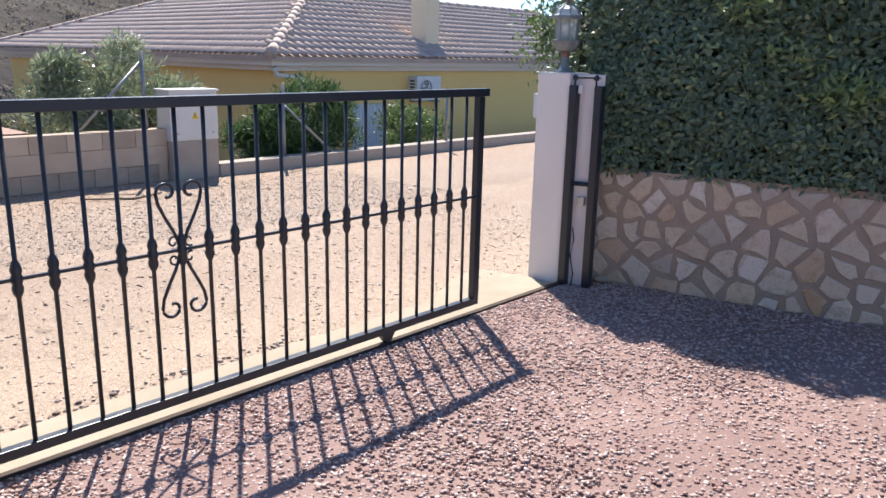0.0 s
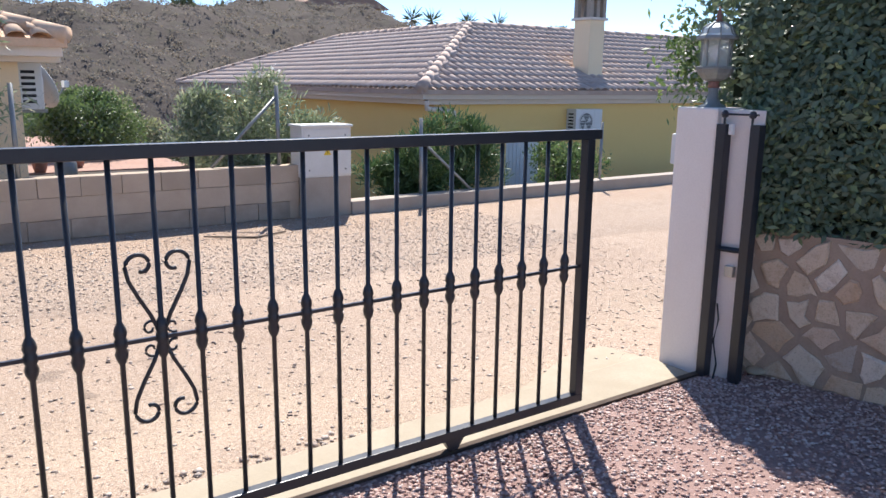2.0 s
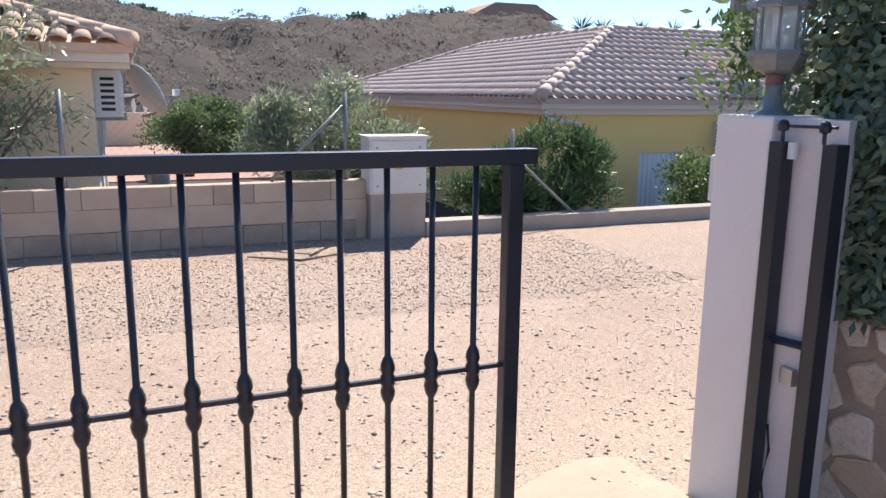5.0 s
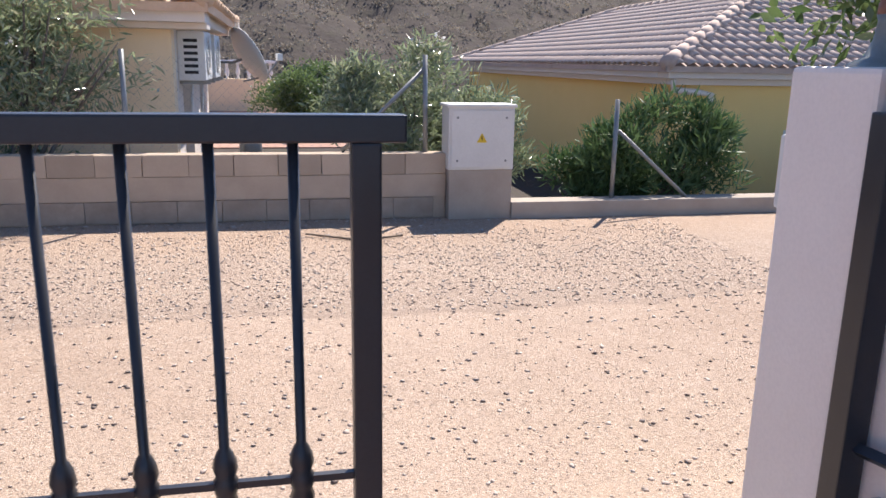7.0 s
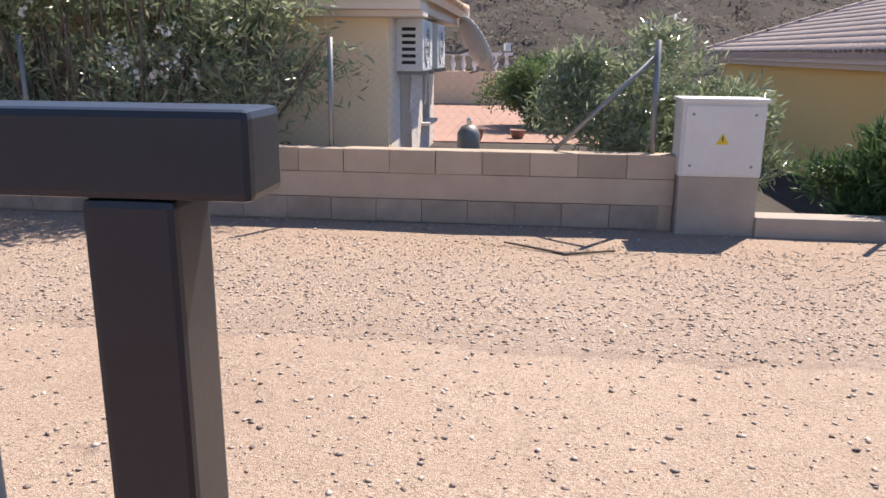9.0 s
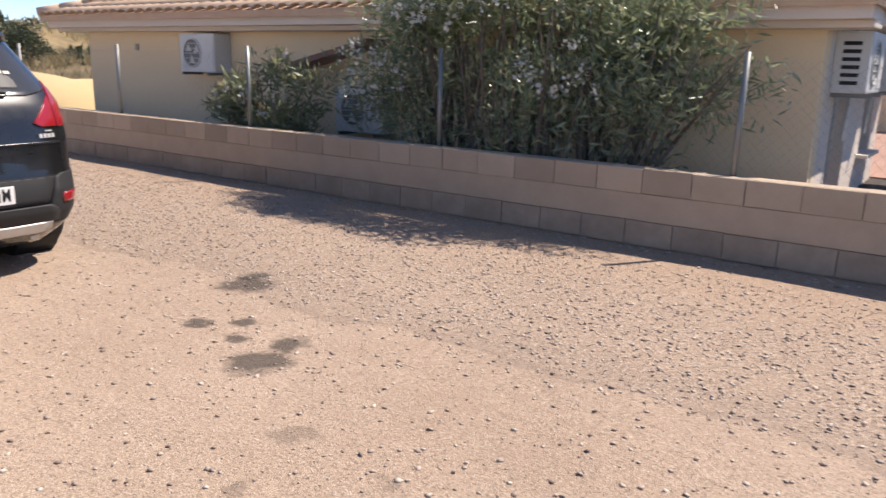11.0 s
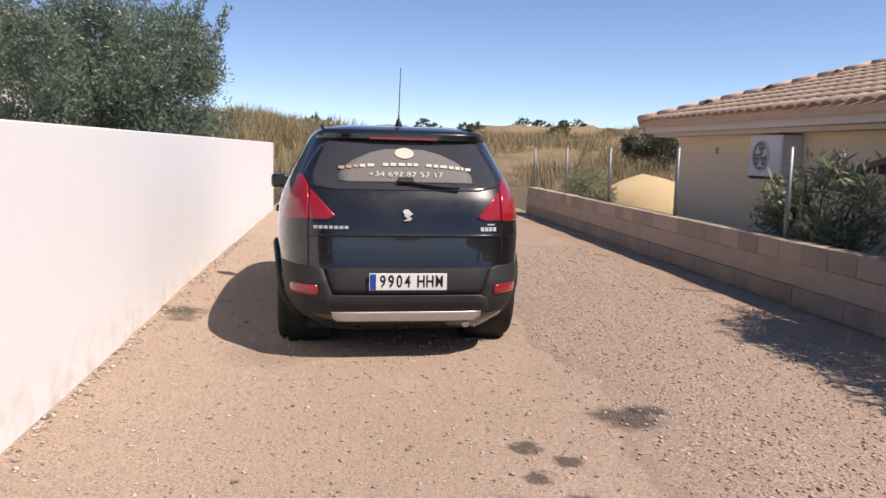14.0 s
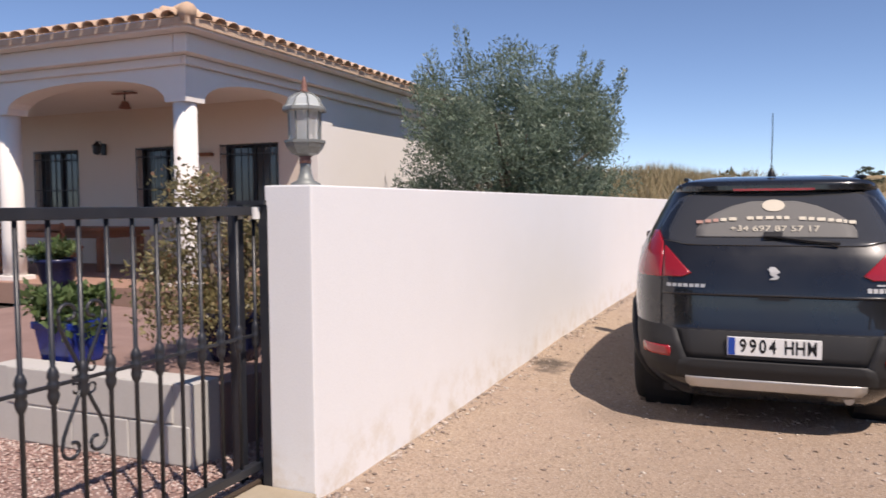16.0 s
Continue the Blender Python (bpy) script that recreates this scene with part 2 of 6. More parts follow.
BLOCK = surface("block_face", (0.55, 0.44, 0.335), (0.43, 0.335, 0.25), 0.93, grain=130, stain=4, bump=0.5, dist=0.005, amount=0.6, own=0.5)
DIRTY_BLOCK = surface("dirty_block_face", (0.43, 0.345, 0.27), (0.27, 0.215, 0.17), 0.95, grain=120, stain=5, bump=0.5, dist=0.005, amount=0.85, own=0.3)
MORTAR = surface("mortar", (0.50, 0.40, 0.305), (0.40, 0.31, 0.235), 0.95, grain=120, stain=4, bump=0.5, dist=0.005, amount=0.7)
STONE_BED = surface("stone_bed", (0.46, 0.35, 0.26), (0.36, 0.265, 0.195), 0.95, grain=90, stain=5, bump=0.7, dist=0.008, amount=0.8)
STONE = stone_surface()
BLACK = surface("black_paint", (0.022, 0.024, 0.030), (0.035, 0.036, 0.04), 0.38, grain=160, stain=9, bump=0.12, dist=0.001, amount=0.6, spec=0.5)
RUSTY = surface("worn_track", (0.10, 0.07, 0.05), (0.05, 0.04, 0.035), 0.8, metal=0.3, grain=120, stain=8, bump=0.3)
GALV = surface("galvanised", (0.27, 0.275, 0.27), (0.20, 0.205, 0.20), 0.5, metal=0.6, grain=90, stain=8, bump=0.1, amount=0.5)
TILE_A = surface("weathered_tile", (0.60, 0.48, 0.41), (0.42, 0.32, 0.27), 0.9, grain=40, stain=3, bump=0.3, amount=0.8, own=0.3)
TILE_B = surface("clay_tile", (0.74, 0.54, 0.39), (0.60, 0.40, 0.27), 0.88, grain=40, stain=4, bump=0.3, amount=0.8, own=0.35)
RIDGE_A = surface("ridge_tile", (0.56, 0.44, 0.37), (0.42, 0.31, 0.25), 0.9, grain=40, stain=3, bump=0.3, amount=0.7)
PLASTIC = surface("white_plastic", (0.72, 0.715, 0.69), (0.62, 0.61, 0.58), 0.5, grain=60, stain=3, bump=0.05, amount=0.35)
GREY_BOX = surface("cabinet_grey", (0.66, 0.645, 0.61), (0.56, 0.54, 0.50), 0.55, grain=60, stain=3, bump=0.08, amount=0.4)
DARK = surface("dark_void", (0.02, 0.02, 0.022), rough=0.6, bump=0.0)
CAR = surface("car_paint", (0.010, 0.0095, 0.0095), (0.013, 0.012, 0.012), 0.3, metal=0.1, grain=30, stain=2, bump=0.0, amount=0.5, spec=0.5, coat=0.9)
CAR_PLASTIC = surface("grey_plastic", (0.026, 0.026, 0.027), (0.038, 0.037, 0.036), 0.6, grain=220, stain=6, bump=0.15, dist=0.001, amount=0.4)
TYRE = surface("tyre_rubber", (0.025, 0.025, 0.025), (0.05, 0.045, 0.04), 0.9, grain=90, stain=6, bump=0.2)
BADGE = surface("brushed_badge", (0.50, 0.50, 0.49), rough=0.5, metal=0.4, bump=0.0, amount=0.1)
CHROME = surface("chrome", (0.75, 0.75, 0.76), rough=0.2, metal=1.0, bump=0.0, amount=0.1)
SILVER = surface("satin_silver", (0.55, 0.53, 0.50), (0.42, 0.40, 0.37), 0.42, metal=0.7, grain=60, stain=5, bump=0.0, amount=0.4)
RED_LENS = surface("red_lens", (0.34, 0.010, 0.016), (0.24, 0.008, 0.012), 0.15, grain=120, stain=6, bump=0.1, dist=0.001, amount=0.5, spec=0.6, coat=0.6)
PLATE = surface("plate_white", (0.82, 0.82, 0.80), rough=0.4, bump=0.0, amount=0.1)
FAN_SHADE = surface("fan_shade_grey", (0.20, 0.20, 0.195), (0.12, 0.12, 0.12), 0.6, grain=60, stain=12, bump=0.0)
BLUE = surface("eu_blue", (0.02, 0.07, 0.36), rough=0.4, bump=0.0, amount=0.1)
INK = surface("black_ink", (0.015, 0.015, 0.017), rough=0.5, bump=0.0, amount=0.1)
DECAL = surface("pale_decal", (0.62, 0.56, 0.45), rough=0.6, bump=0.0, amount=0.2)
DECAL_RED = surface("faded_decal", (0.45, 0.26, 0.21), rough=0.6, bump=0.0, amount=0.2)
DECAL_GREY = surface("grey_decal", (0.16, 0.155, 0.145), rough=0.6, bump=0.0, amount=0.2)
CAR_GLASS = surface("dark_glass", (0.045, 0.045, 0.045), rough=0.12, grain=20, bump=0.0, amount=0.2, spec=0.7, coat=0.5)
SIDE_GLASS = surface("side_glass", (0.03, 0.035, 0.04), rough=0.04, grain=20, bump=0.0, amount=0.2, spec=0.9, coat=0.5)
WARNING = surface("warning_yellow", (0.70, 0.48, 0.04), rough=0.5, bump=0.0, amount=0.2)
VERDIGRIS = surface("aged_lantern_metal", (0.27, 0.29, 0.28), (0.16, 0.15, 0.14), 0.55, metal=0.4, grain=80, stain=14, bump=0.25, amount=0.7)
COPPER = surface("faded_copper", (0.28, 0.15, 0.12), (0.2, 0.1, 0.08), 0.6, metal=0.3, grain=80, stain=14, bump=0.2)
LANTERN_GLASS = glass_surface("lantern_glass", (0.75, 0.78, 0.76), 0.15, 0.35)
ROOF_GLASS = glass_surface("frosted_dome_glass", (0.62, 0.66, 0.65), 0.35, 0.7)
WINDOW_GLASS = surface("window_glass", (0.045, 0.048, 0.05), rough=0.08, bump=0.0, amount=0.2, spec=0.8)
WOOD = surface("table_wood", (0.30, 0.13, 0.07), (0.2, 0.08, 0.045), 0.6, grain=40, stain=6, bump=0.2)
BARK = surface("bark", (0.16, 0.125, 0.095), (0.10, 0.08, 0.06), 0.95, grain=60, stain=8, bump=0.7, dist=0.01)
BLUE_GLAZE = surface("blue_glaze", (0.012, 0.03, 0.22), (0.01, 0.02, 0.12), 0.22, grain=30, stain=5, bump=0.05, spec=0.6)
TERRACOTTA = surface("terracotta_floor", (0.40, 0.245, 0.185), (0.33, 0.20, 0.15), 0.85, grain=50, stain=2, bump=0.3, amount=0.6)
SOIL = surface("soil", (0.24, 0.17, 0.12), (0.15, 0.11, 0.08), 0.97, grain=50, stain=4, bump=0.8, dist=0.02)
SAND = surface("sand_heap", (0.66, 0.50, 0.27), (0.58, 0.43, 0.23), 0.95, grain=60, stain=2, bump=0.5, dist=0.01)
HEDGE_LEAF = leafy("hedge_leaf", (0.11, 0.155, 0.095), (0.22, 0.28, 0.155), (0.33, 0.39, 0.16), 0.4, 0.22)
OLEANDER_LEAF = leafy("oleander_leaf", (0.18, 0.225, 0.12), (0.40, 0.45, 0.285), (0.54, 0.53, 0.36), 0.24, 0.42)
OLIVE_LEAF = leafy("olive_leaf", (0.125, 0.175, 0.12), (0.30, 0.365, 0.27), None, 0.35, 0.42)
SHRUB_LEAF = leafy("shrub_leaf", (0.07, 0.12, 0.04), (0.20, 0.27, 0.10), None, 0.42, 0.45)
PALE_LEAF = leafy("pale_shrub_leaf", (0.22, 0.25, 0.12), (0.47, 0.48, 0.29), (0.48, 0.35, 0.22), 0.36, 0.42)
FAR_LEAF = leafy("far_leaf", (0.045, 0.06, 0.032), (0.10, 0.115, 0.065))
STRAW = leafy("dry_grass", (0.30, 0.24, 0.13), (0.54, 0.44, 0.26), (0.17, 0.18, 0.09), 0.8)
PETAL = leafy("white_petal", (0.72, 0.70, 0.66), (0.85, 0.83, 0.80))


# ---- building blocks ----
def mesh_object(name, bm, material, smooth=False):
    me = bpy.data.meshes.new(name)
    bmesh.ops.recalc_face_normals(bm, faces=bm.faces)
    bm.to_mesh(me)
    bm.free()
    me.materials.append(material)
    if smooth:
        me.shade_smooth()
    return new(name, me)


def part(name, bm, material, parent, label="", smooth=False):
    ob = mesh_object(name, bm, material, smooth)
    ob.parent = parent
    if label:
        tagged(ob, label)
    return ob


def thing(name, at, label, category, group="", turn=0.0):
    ob = new(name)
    ob.empty_display_size = 0.1
    ob.matrix_world = pose(*at, 0, 0, turn)
    return tagged(ob, label, category, group)


def box(bm, x0, x1, y0, y1, z0, z1, bevel=0.0):
    r = bmesh.ops.create_cube(bm, size=1.0)["verts"]
    for v in r:
        v.co = Vector(((x0 + x1) / 2 + v.co.x * (x1 - x0), (y0 + y1) / 2 + v.co.y * (y1 - y0), (z0 + z1) / 2 + v.co.z * (z1 - z0)))
    if bevel:
        edges = list({e for v in r for e in v.link_edges})
        bmesh.ops.bevel(bm, geom=edges, offset=bevel, segments=2, affect="EDGES", profile=0.6)
    return bm


def boxed(*a, bevel=0.0):
    return box(bmesh.new(), *a, bevel=bevel)


def rod(bm, a, b, r, r2=None, n=8, cap=True):
    a, b = Vector(a), Vector(b)
    m = Matrix.Translation((a + b) / 2) @ (b - a).to_track_quat("Z", "Y").to_matrix().to_4x4()
    bmesh.ops.create_cone(bm, cap_ends=cap, segments=n, radius1=r, radius2=r if r2 is None else r2, depth=(b - a).length, matrix=m)
    return bm


def rodded(*a, **k):
    return rod(bmesh.new(), *a, **k)


def turned(profile, n=16, at=(0, 0, 0), axis="Z", ring_only=False):
    """A solid of revolution from (radius, height) pairs."""
    bm = bmesh.new()
    rings = []
    for r, h in profile:
        ring = []
        for i in range(n):
            a = 2 * math.pi * i / n
            p = Vector((r * math.cos(a), r * math.sin(a), h)) if axis == "Z" else Vector((r * math.cos(a), h, r * math.sin(a)))
            ring.append(bm.verts.new(p + Vector(at)))
        rings.append(ring)
    for a, b in zip(rings, rings[1:]):
        for i in range(n):
            bm.faces.new((a[i], a[(i + 1) % n], b[(i + 1) % n], b[i]))
    if not ring_only:
        bm.faces.new(rings[0])
        bm.faces.new(rings[-1])
    return bm


def tube(points, r, n=6):
    """A bent bar through the points."""
    bm = bmesh.new()
    pts = [Vector(p) for p in points]
    rings = []
    for i, p in enumerate(pts):
        d = (pts[min(i + 1, len(pts) - 1)] - pts[max(i - 1, 0)]).normalized()
        q = d.to_track_quat("Z", "Y")
        rings.append([bm.verts.new(p + q @ Vector((r * math.cos(2 * math.pi * k / n), r * math.sin(2 * math.pi * k / n), 0))) for k in range(n)])
    for a, b in zip(rings, rings[1:]):
        for k in range(n):
            bm.faces.new((a[k], a[(k + 1) % n], b[(k + 1) % n], b[k]))
    bm.faces.new(rings[0])
    bm.faces.new(rings[-1])
    return bm


def prism(outline, y0, y1):
    """An outline in x and z, pushed through from y0 to y1."""
    bm = bmesh.new()
    a = [bm.verts.new((x, y0, z)) for x, z in outline]
    b = [bm.verts.new((x, y1, z)) for x, z in outline]
    bm.faces.new(a)
    bm.faces.new(b)
    for i in range(len(a)):
        j = (i + 1) % len(a)
        bm.faces.new((a[i], a[j], b[j], b[i]))
    return bm


def arrays_object(name, verts, faces, material, smooth=False):
    me = bpy.data.meshes.new(name)
    verts, faces = np.asarray(verts, float), np.asarray(faces, int)
    me.vertices.add(len(verts))
    me.vertices.foreach_set("co", verts.ravel())
    k = faces.shape[1]
    me.loops.add(faces.size)
    me.loops.foreach_set("vertex_index", faces.ravel())
    me.polygons.add(len(faces))
    me.polygons.foreach_set("loop_start", np.arange(len(faces)) * k)
    me.update(calc_edges=True)
    me.validate()
    me.materials.append(material)
    if smooth:
        me.shade_smooth()
    return new(name, me)


def leaves(name, centres, length, width, material, rng, upward=0.3, outward=None, face=None):
    """Many pointed leaves, each a folded diamond of four triangles' worth of surface."""
    c = np.asarray(centres, float)
    n = len(c)
    d = rng.normal(size=(n, 3))
    d[:, 2] += upward
    if outward is not None:
        d += outward
    d /= np.linalg.norm(d, axis=1, keepdims=True)
    if face is not None:
        d -= 0.75 * (d @ face)[:, None] * face
        d /= np.linalg.norm(d, axis=1, keepdims=True)
    s = np.cross(d, rng.normal(size=(n, 3)) + (0 if face is None else face * 1.6))
    s /= np.linalg.norm(s, axis=1, keepdims=True) + 1e-9
    up = np.cross(s, d)
    ln = (length * rng.uniform(0.65, 1.25, n))[:, None]
    wd = (width * rng.uniform(0.7, 1.25, n))[:, None]
    v = np.stack([c, c + d * ln * 0.5 + s * wd * 0.5 + up * wd * 0.12, c + d * ln, c + d * ln * 0.5 - s * wd * 0.5 + up * wd * 0.12], 1).reshape(-1, 3)
    i = np.arange(n)[:, None] * 4
    f = np.concatenate([i + [0, 1, 2], i + [0, 2, 3]], 0)
    return arrays_object(name, v, f, material)


def stones(name, centres, sizes, material, rng, flat=0.6):
    """Many small angular stones in one mesh."""
    c = np.asarray(centres, float)
    n = len(c)
    base = np.array([(1, 0, 0), (0.2, 0.9, 0.1), (-0.9, 0.3, 0), (-0.4, -0.8, 0.1), (0.5, -0.8, 0), (0, 0, 0.9), (0, 0, -0.6)], float)
    tri = np.array([(0, 1, 5), (1, 2, 5), (2, 3, 5), (3, 4, 5), (4, 0, 5), (1, 0, 6), (2, 1, 6), (3, 2, 6), (4, 3, 6), (0, 4, 6)])
    v = base[None] * rng.uniform(0.65, 1.3, (n, 7, 1))
    v[:, :, 2] *= flat
    a, t = rng.uniform(0, 6.283, n), rng.normal(0, 0.35, n)
    ca, sa, ct, st = np.cos(a)[:, None], np.sin(a)[:, None], np.cos(t)[:, None], np.sin(t)[:, None]
    x, y, z = v[:, :, 0], v[:, :, 1], v[:, :, 2]
    x, z = x * ct - z * st, x * st + z * ct
    x, y = x * ca - y * sa, x * sa + y * ca
    v = np.stack([x, y, z], -1) * np.asarray(sizes)[:, None, None] + c[:, None]
    f = (tri[None] + np.arange(n)[:, None, None] * 7).reshape(-1, 3)
    return arrays_object(name, v.reshape(-1, 3), f, material)


def lettering(body, size, material, parent, m, name, label="", deep=0.0015, wide=1.0, bold=0.0):
    cu = bpy.data.curves.new(name, "FONT")
    cu.offset = bold
    cu.body, cu.size, cu.extrude, cu.align_x, cu.align_y = body, size, deep, "CENTER", "CENTER"
    tmp = new("tmp_text", cu)
    bpy.context.view_layer.update()
    me = bpy.data.meshes.new_from_object(tmp.evaluated_get(bpy.context.evaluated_depsgraph_get()))
    bpy.data.objects.remove(tmp)
    me.transform(m @ Matrix.Diagonal((wide, 1, 1, 1)))
    me.materials.clear()
    me.materials.append(material)
    ob = new(name, me)
    ob.parent = parent
    if label:
        tagged(ob, label)
    return ob


def structure(ob, label="", category=""):
    return tagged(ob, label, category, kind="structure")


def smooth_step(a, b, x):
    t = np.clip((x - a) / (b - a), 0, 1)
    return t * t * (3 - 2 * t)


# ---- ground, hill and lane ----
def terrain(x, y):
    """The height of the land: flat lane, lower garden to the north-east, scrub hill to the north, low dry rise to the west."""
    n = np.array([noise.fractal(Vector((float(a) * 0.035, float(b) * 0.035, 3.1)), 0.8, 2.1, 5) for a, b in zip(x, y)])
    n2 = np.array([noise.fractal(Vector((float(a) * 0.16, float(b) * 0.16, 7.7)), 0.8, 2.1, 4) for a, b in zip(x, y)])
    near = 1 - smooth_step(14, 40, np.hypot(x - 1, y - 6))
    z = -0.05 + (1 - near) * n2 * 0.35
    z += -1.0 * smooth_step(9.6, 12.5, y) * smooth_step(5.6, 9.0, x)
    z += 0.12 * smooth_step(9.45, 10.0, y) * (1 - smooth_step(4.6, 6.5, x))
    hill = smooth_step(34, 84, y - 0.12 * x + 3 * n) * smooth_step(-95, -30, x)
    z += hill * (9.0 + 2.6 * n) + smooth_step(30, 60, y) * n2 * 1.0
    z += -4 * smooth_step(20, 34, y) * (1 - smooth_step(36, 60, y)) * smooth_step(-10, 15, x)
    west = smooth_step(14.8, 42, -x)
    z += west * (2.0 + 1.0 * n) + smooth_step(14.4, 17, -x) * 0.25 * (1 + n2) + smooth_step(60, 140, -x) * (2.6 + 2.0 * n)
    z += 1.3 * np.exp(-(((x + 26) / 9) ** 2 + ((y + 1.0) / 7) ** 2))
    return z


def build_ground():
    radii = np.concatenate([np.linspace(0, 22, 45), np.geomspace(22.8, 220, 70), np.geomspace(260, 3500, 10)])
    turns = 260
    a = np.linspace(0, 2 * np.pi, turns, endpoint=False)
    x, y = (np.outer(radii, np.cos(a)) + 1).ravel(), (np.outer(radii, np.sin(a)) + 6).ravel()
    z = terrain(x, y)
    far = np.repeat(radii, turns)
    z = np.where(far > 260, np.minimum(z, 2.0), z)
    i = np.arange(len(radii) - 1)[:, None] * turns
    j = np.arange(turns)[None]
    k = (j + 1) % turns
    f = np.stack([i + j, i + turns + j, i + turns + k, i + k], -1).reshape(-1, 4)
    return arrays_object("ground", np.stack([x, y, z], 1), f, DRY, True)


structure(build_ground(), "dry sloping scrubland with bare brown earth", "ground")


def sheet(name, x0, x1, y0, y1, step, height, material):
    nx, ny = int((x1 - x0) / step) + 1, int((y1 - y0) / step) + 1
    gx, gy = np.meshgrid(np.linspace(x0, x1, nx), np.linspace(y0, y1, ny))
    x, y = gx.ravel(), gy.ravel()
    z = height(x, y)
    i = (np.arange(ny - 1)[:, None] * nx + np.arange(nx - 1)[None]).ravel()
    f = np.stack([i, i + 1, i + nx + 1, i + nx], 1)
    return arrays_object(name, np.stack([x, y, z], 1), f, material, True)


def lane_height(x, y):
    n = np.array([noise.fractal(Vector((float(a) * 1.1, float(b) * 1.1, 0)), 0.9, 2.0, 4) for a, b in zip(x, y)])
    z = 0.0 + 0.010 * n
    z += (0.062 + 0.036 * smooth_step(0.9, 1.5, x) + 0.06 * smooth_step(0.5, -4.0, x)) * smooth_step(4.3, 3.38, y)
    z += 0.012 * smooth_step(6.42, 6.32, y + 0.25 * n)
    z += smooth_step(13.6, 17.0, -x) * 0.1
    return z


structure(sheet("road", -17.0, 16.0, 3.3, 9.25, 0.11, lane_height, ROAD), "worn pale grit lane with oil stains and a long crack", "road")


def gravel_height(x, y):
    n = np.array([noise.noise(Vector((float(a) * 1.3, float(b) * 1.3, 5))) for a, b in zip(x, y)])
    return 0.118 + 0.008 * n


structure(sheet("gravel_yard", -3.5, 9.2, -4.0, 3.04, 0.14, gravel_height, GRAVEL_BED), "pinkish crushed gravel yard behind the sliding gate", "gravel")
rng = np.random.default_rng(11)
px, py = rng.uniform(0.3, 5.5, 74000), 3.02 - 4.2 * rng.random(74000) ** 1.3
structure(stones("gravel_stones", np.stack([px, py, gravel_height(px[:2], py[:2])[0] + rng.uniform(-0.003, 0.008, 74000)], 1), rng.uniform(0.0055, 0.0145, 74000), PEBBLE, rng), "loose pink and grey crushed stones", "gravel")["kind"] = "stuff"
px, py = rng.uniform(-7.5, 7.5, 85000), rng.uniform(3.4, 9.1, 85000)
keep = (rng.random(85000) < np.where((py > 6.3) & (py < 8.6), 0.95, 0.3))
px, py = px[keep], py[keep]
tagged(stones("road_grit", np.stack([px, py, lane_height(px, py) + 0.002], 1), 0.0035 + 0.015 * rng.random(len(px)) ** 4, GRIT, rng, 0.5), "scattered loose grit lying on the lane", "grit", kind="stuff")
px, py = rng.uniform(-8, 3.0, 700), 3.40 + np.abs(rng.normal(0, 0.05, 700))
tagged(stones("wall_foot_rubble", np.stack([px, py, lane_height(px, py) + 0.003], 1), 0.005 + 0.022 * rng.random(700) ** 3, GRIT, rng, 0.6), "loose stones along the foot of the white wall", "rubble", kind="stuff")
px, py = rng.uniform(-12, 5.3, 900), 9.17 - np.abs(rng.normal(0, 0.12, 900))
tagged(stones("leaf_litter", np.stack([px, py, lane_height(px, py) + 0.003], 1), 0.006 + 0.02 * rng.random(900) ** 3, GRIT, rng, 0.4), "stones and litter along the foot of the block wall", "rubble", kind="stuff")


def flat_stone(at, size, name, label):
    bm = bmesh.new()
    bmesh.ops.create_icosphere(bm, subdivisions=2, radius=size)
    for v in bm.verts:
        v.co = Vector((v.co.x * 1.4, v.co.y, v.co.z * 0.35)) * (1 + 0.35 * noise.noise(v.co * 9 + Vector(at)))
        v.co += Vector(at)
    tagged(mesh_object(name, bm, SILL, True), label, "stone")


flat_stone((0.30, 3.47, 0.012), 0.06, "loose_stone", "pale flat stone lying by the white wall")
flat_stone((0.12, 3.52, 0.012), 0.04, "loose_stone", "pale flat stone lying by the white wall")
flat_stone((5.12, 2.88, 0.145), 0.05, "loose_stone", "white broken stone beside the gate pillar")
flat_stone((-2.1, 3.46, 0.02), 0.05, "loose_stone", "dark stone in debris by the white wall")


# ---- gate sill with its track ----
def build_sill():
    ob = structure(mesh_object("gate_sill", boxed(1.195, 4.83, 3.07, 3.39, -0.05, 0.126, bevel=0.012), SILL), "pale concrete gate sill, stained and sandy", "sill")
    outline = [(3.8, 3.37), (4.82, 3.37), (4.82, 3.68), (4.65, 3.73), (4.45, 3.66), (4.2, 3.52)]
    bm = bmesh.new()
    lo, hi = [bm.verts.new((x, y, -0.05)) for x, y in outline], [bm.verts.new((x, y, 0.12 - 0.1 * max(0, y - 3.46))) for x, y in outline]
    bm.faces.new(lo)
    bm.faces.new(hi)
    for i in range(len(lo)):
        j = (i + 1) % len(lo)
        bm.faces.new((lo[i], lo[j], hi[j], hi[i]))
    bmesh.ops.bevel(bm, geom=bm.edges[:], offset=0.01, segments=1, affect="EDGES")
    part("apron", bm, SILL, ob, "rounded concrete apron")
    part("track", boxed(0.0, 5.05, 3.035, 3.067, -0.02, 0.132), RUSTY, ob, "rusty steel track")
    return ob


build_sill()


# ---- sliding gate ----
GX0, GX1, GY, GZ0, GZ1 = 0.29, 3.98, 3.05, 0.182, 1.418


def spiral(cx, cz, r0, r1, a0, a1, y=GY, n=20):
    return [(cx + (r0 + (r1 - r0) * i / n) * math.cos(a0 + (a1 - a0) * i / n), y, cz + (r0 + (r1 - r0) * i / n) * math.sin(a0 + (a1 - a0) * i / n)) for i in range(n + 1)]


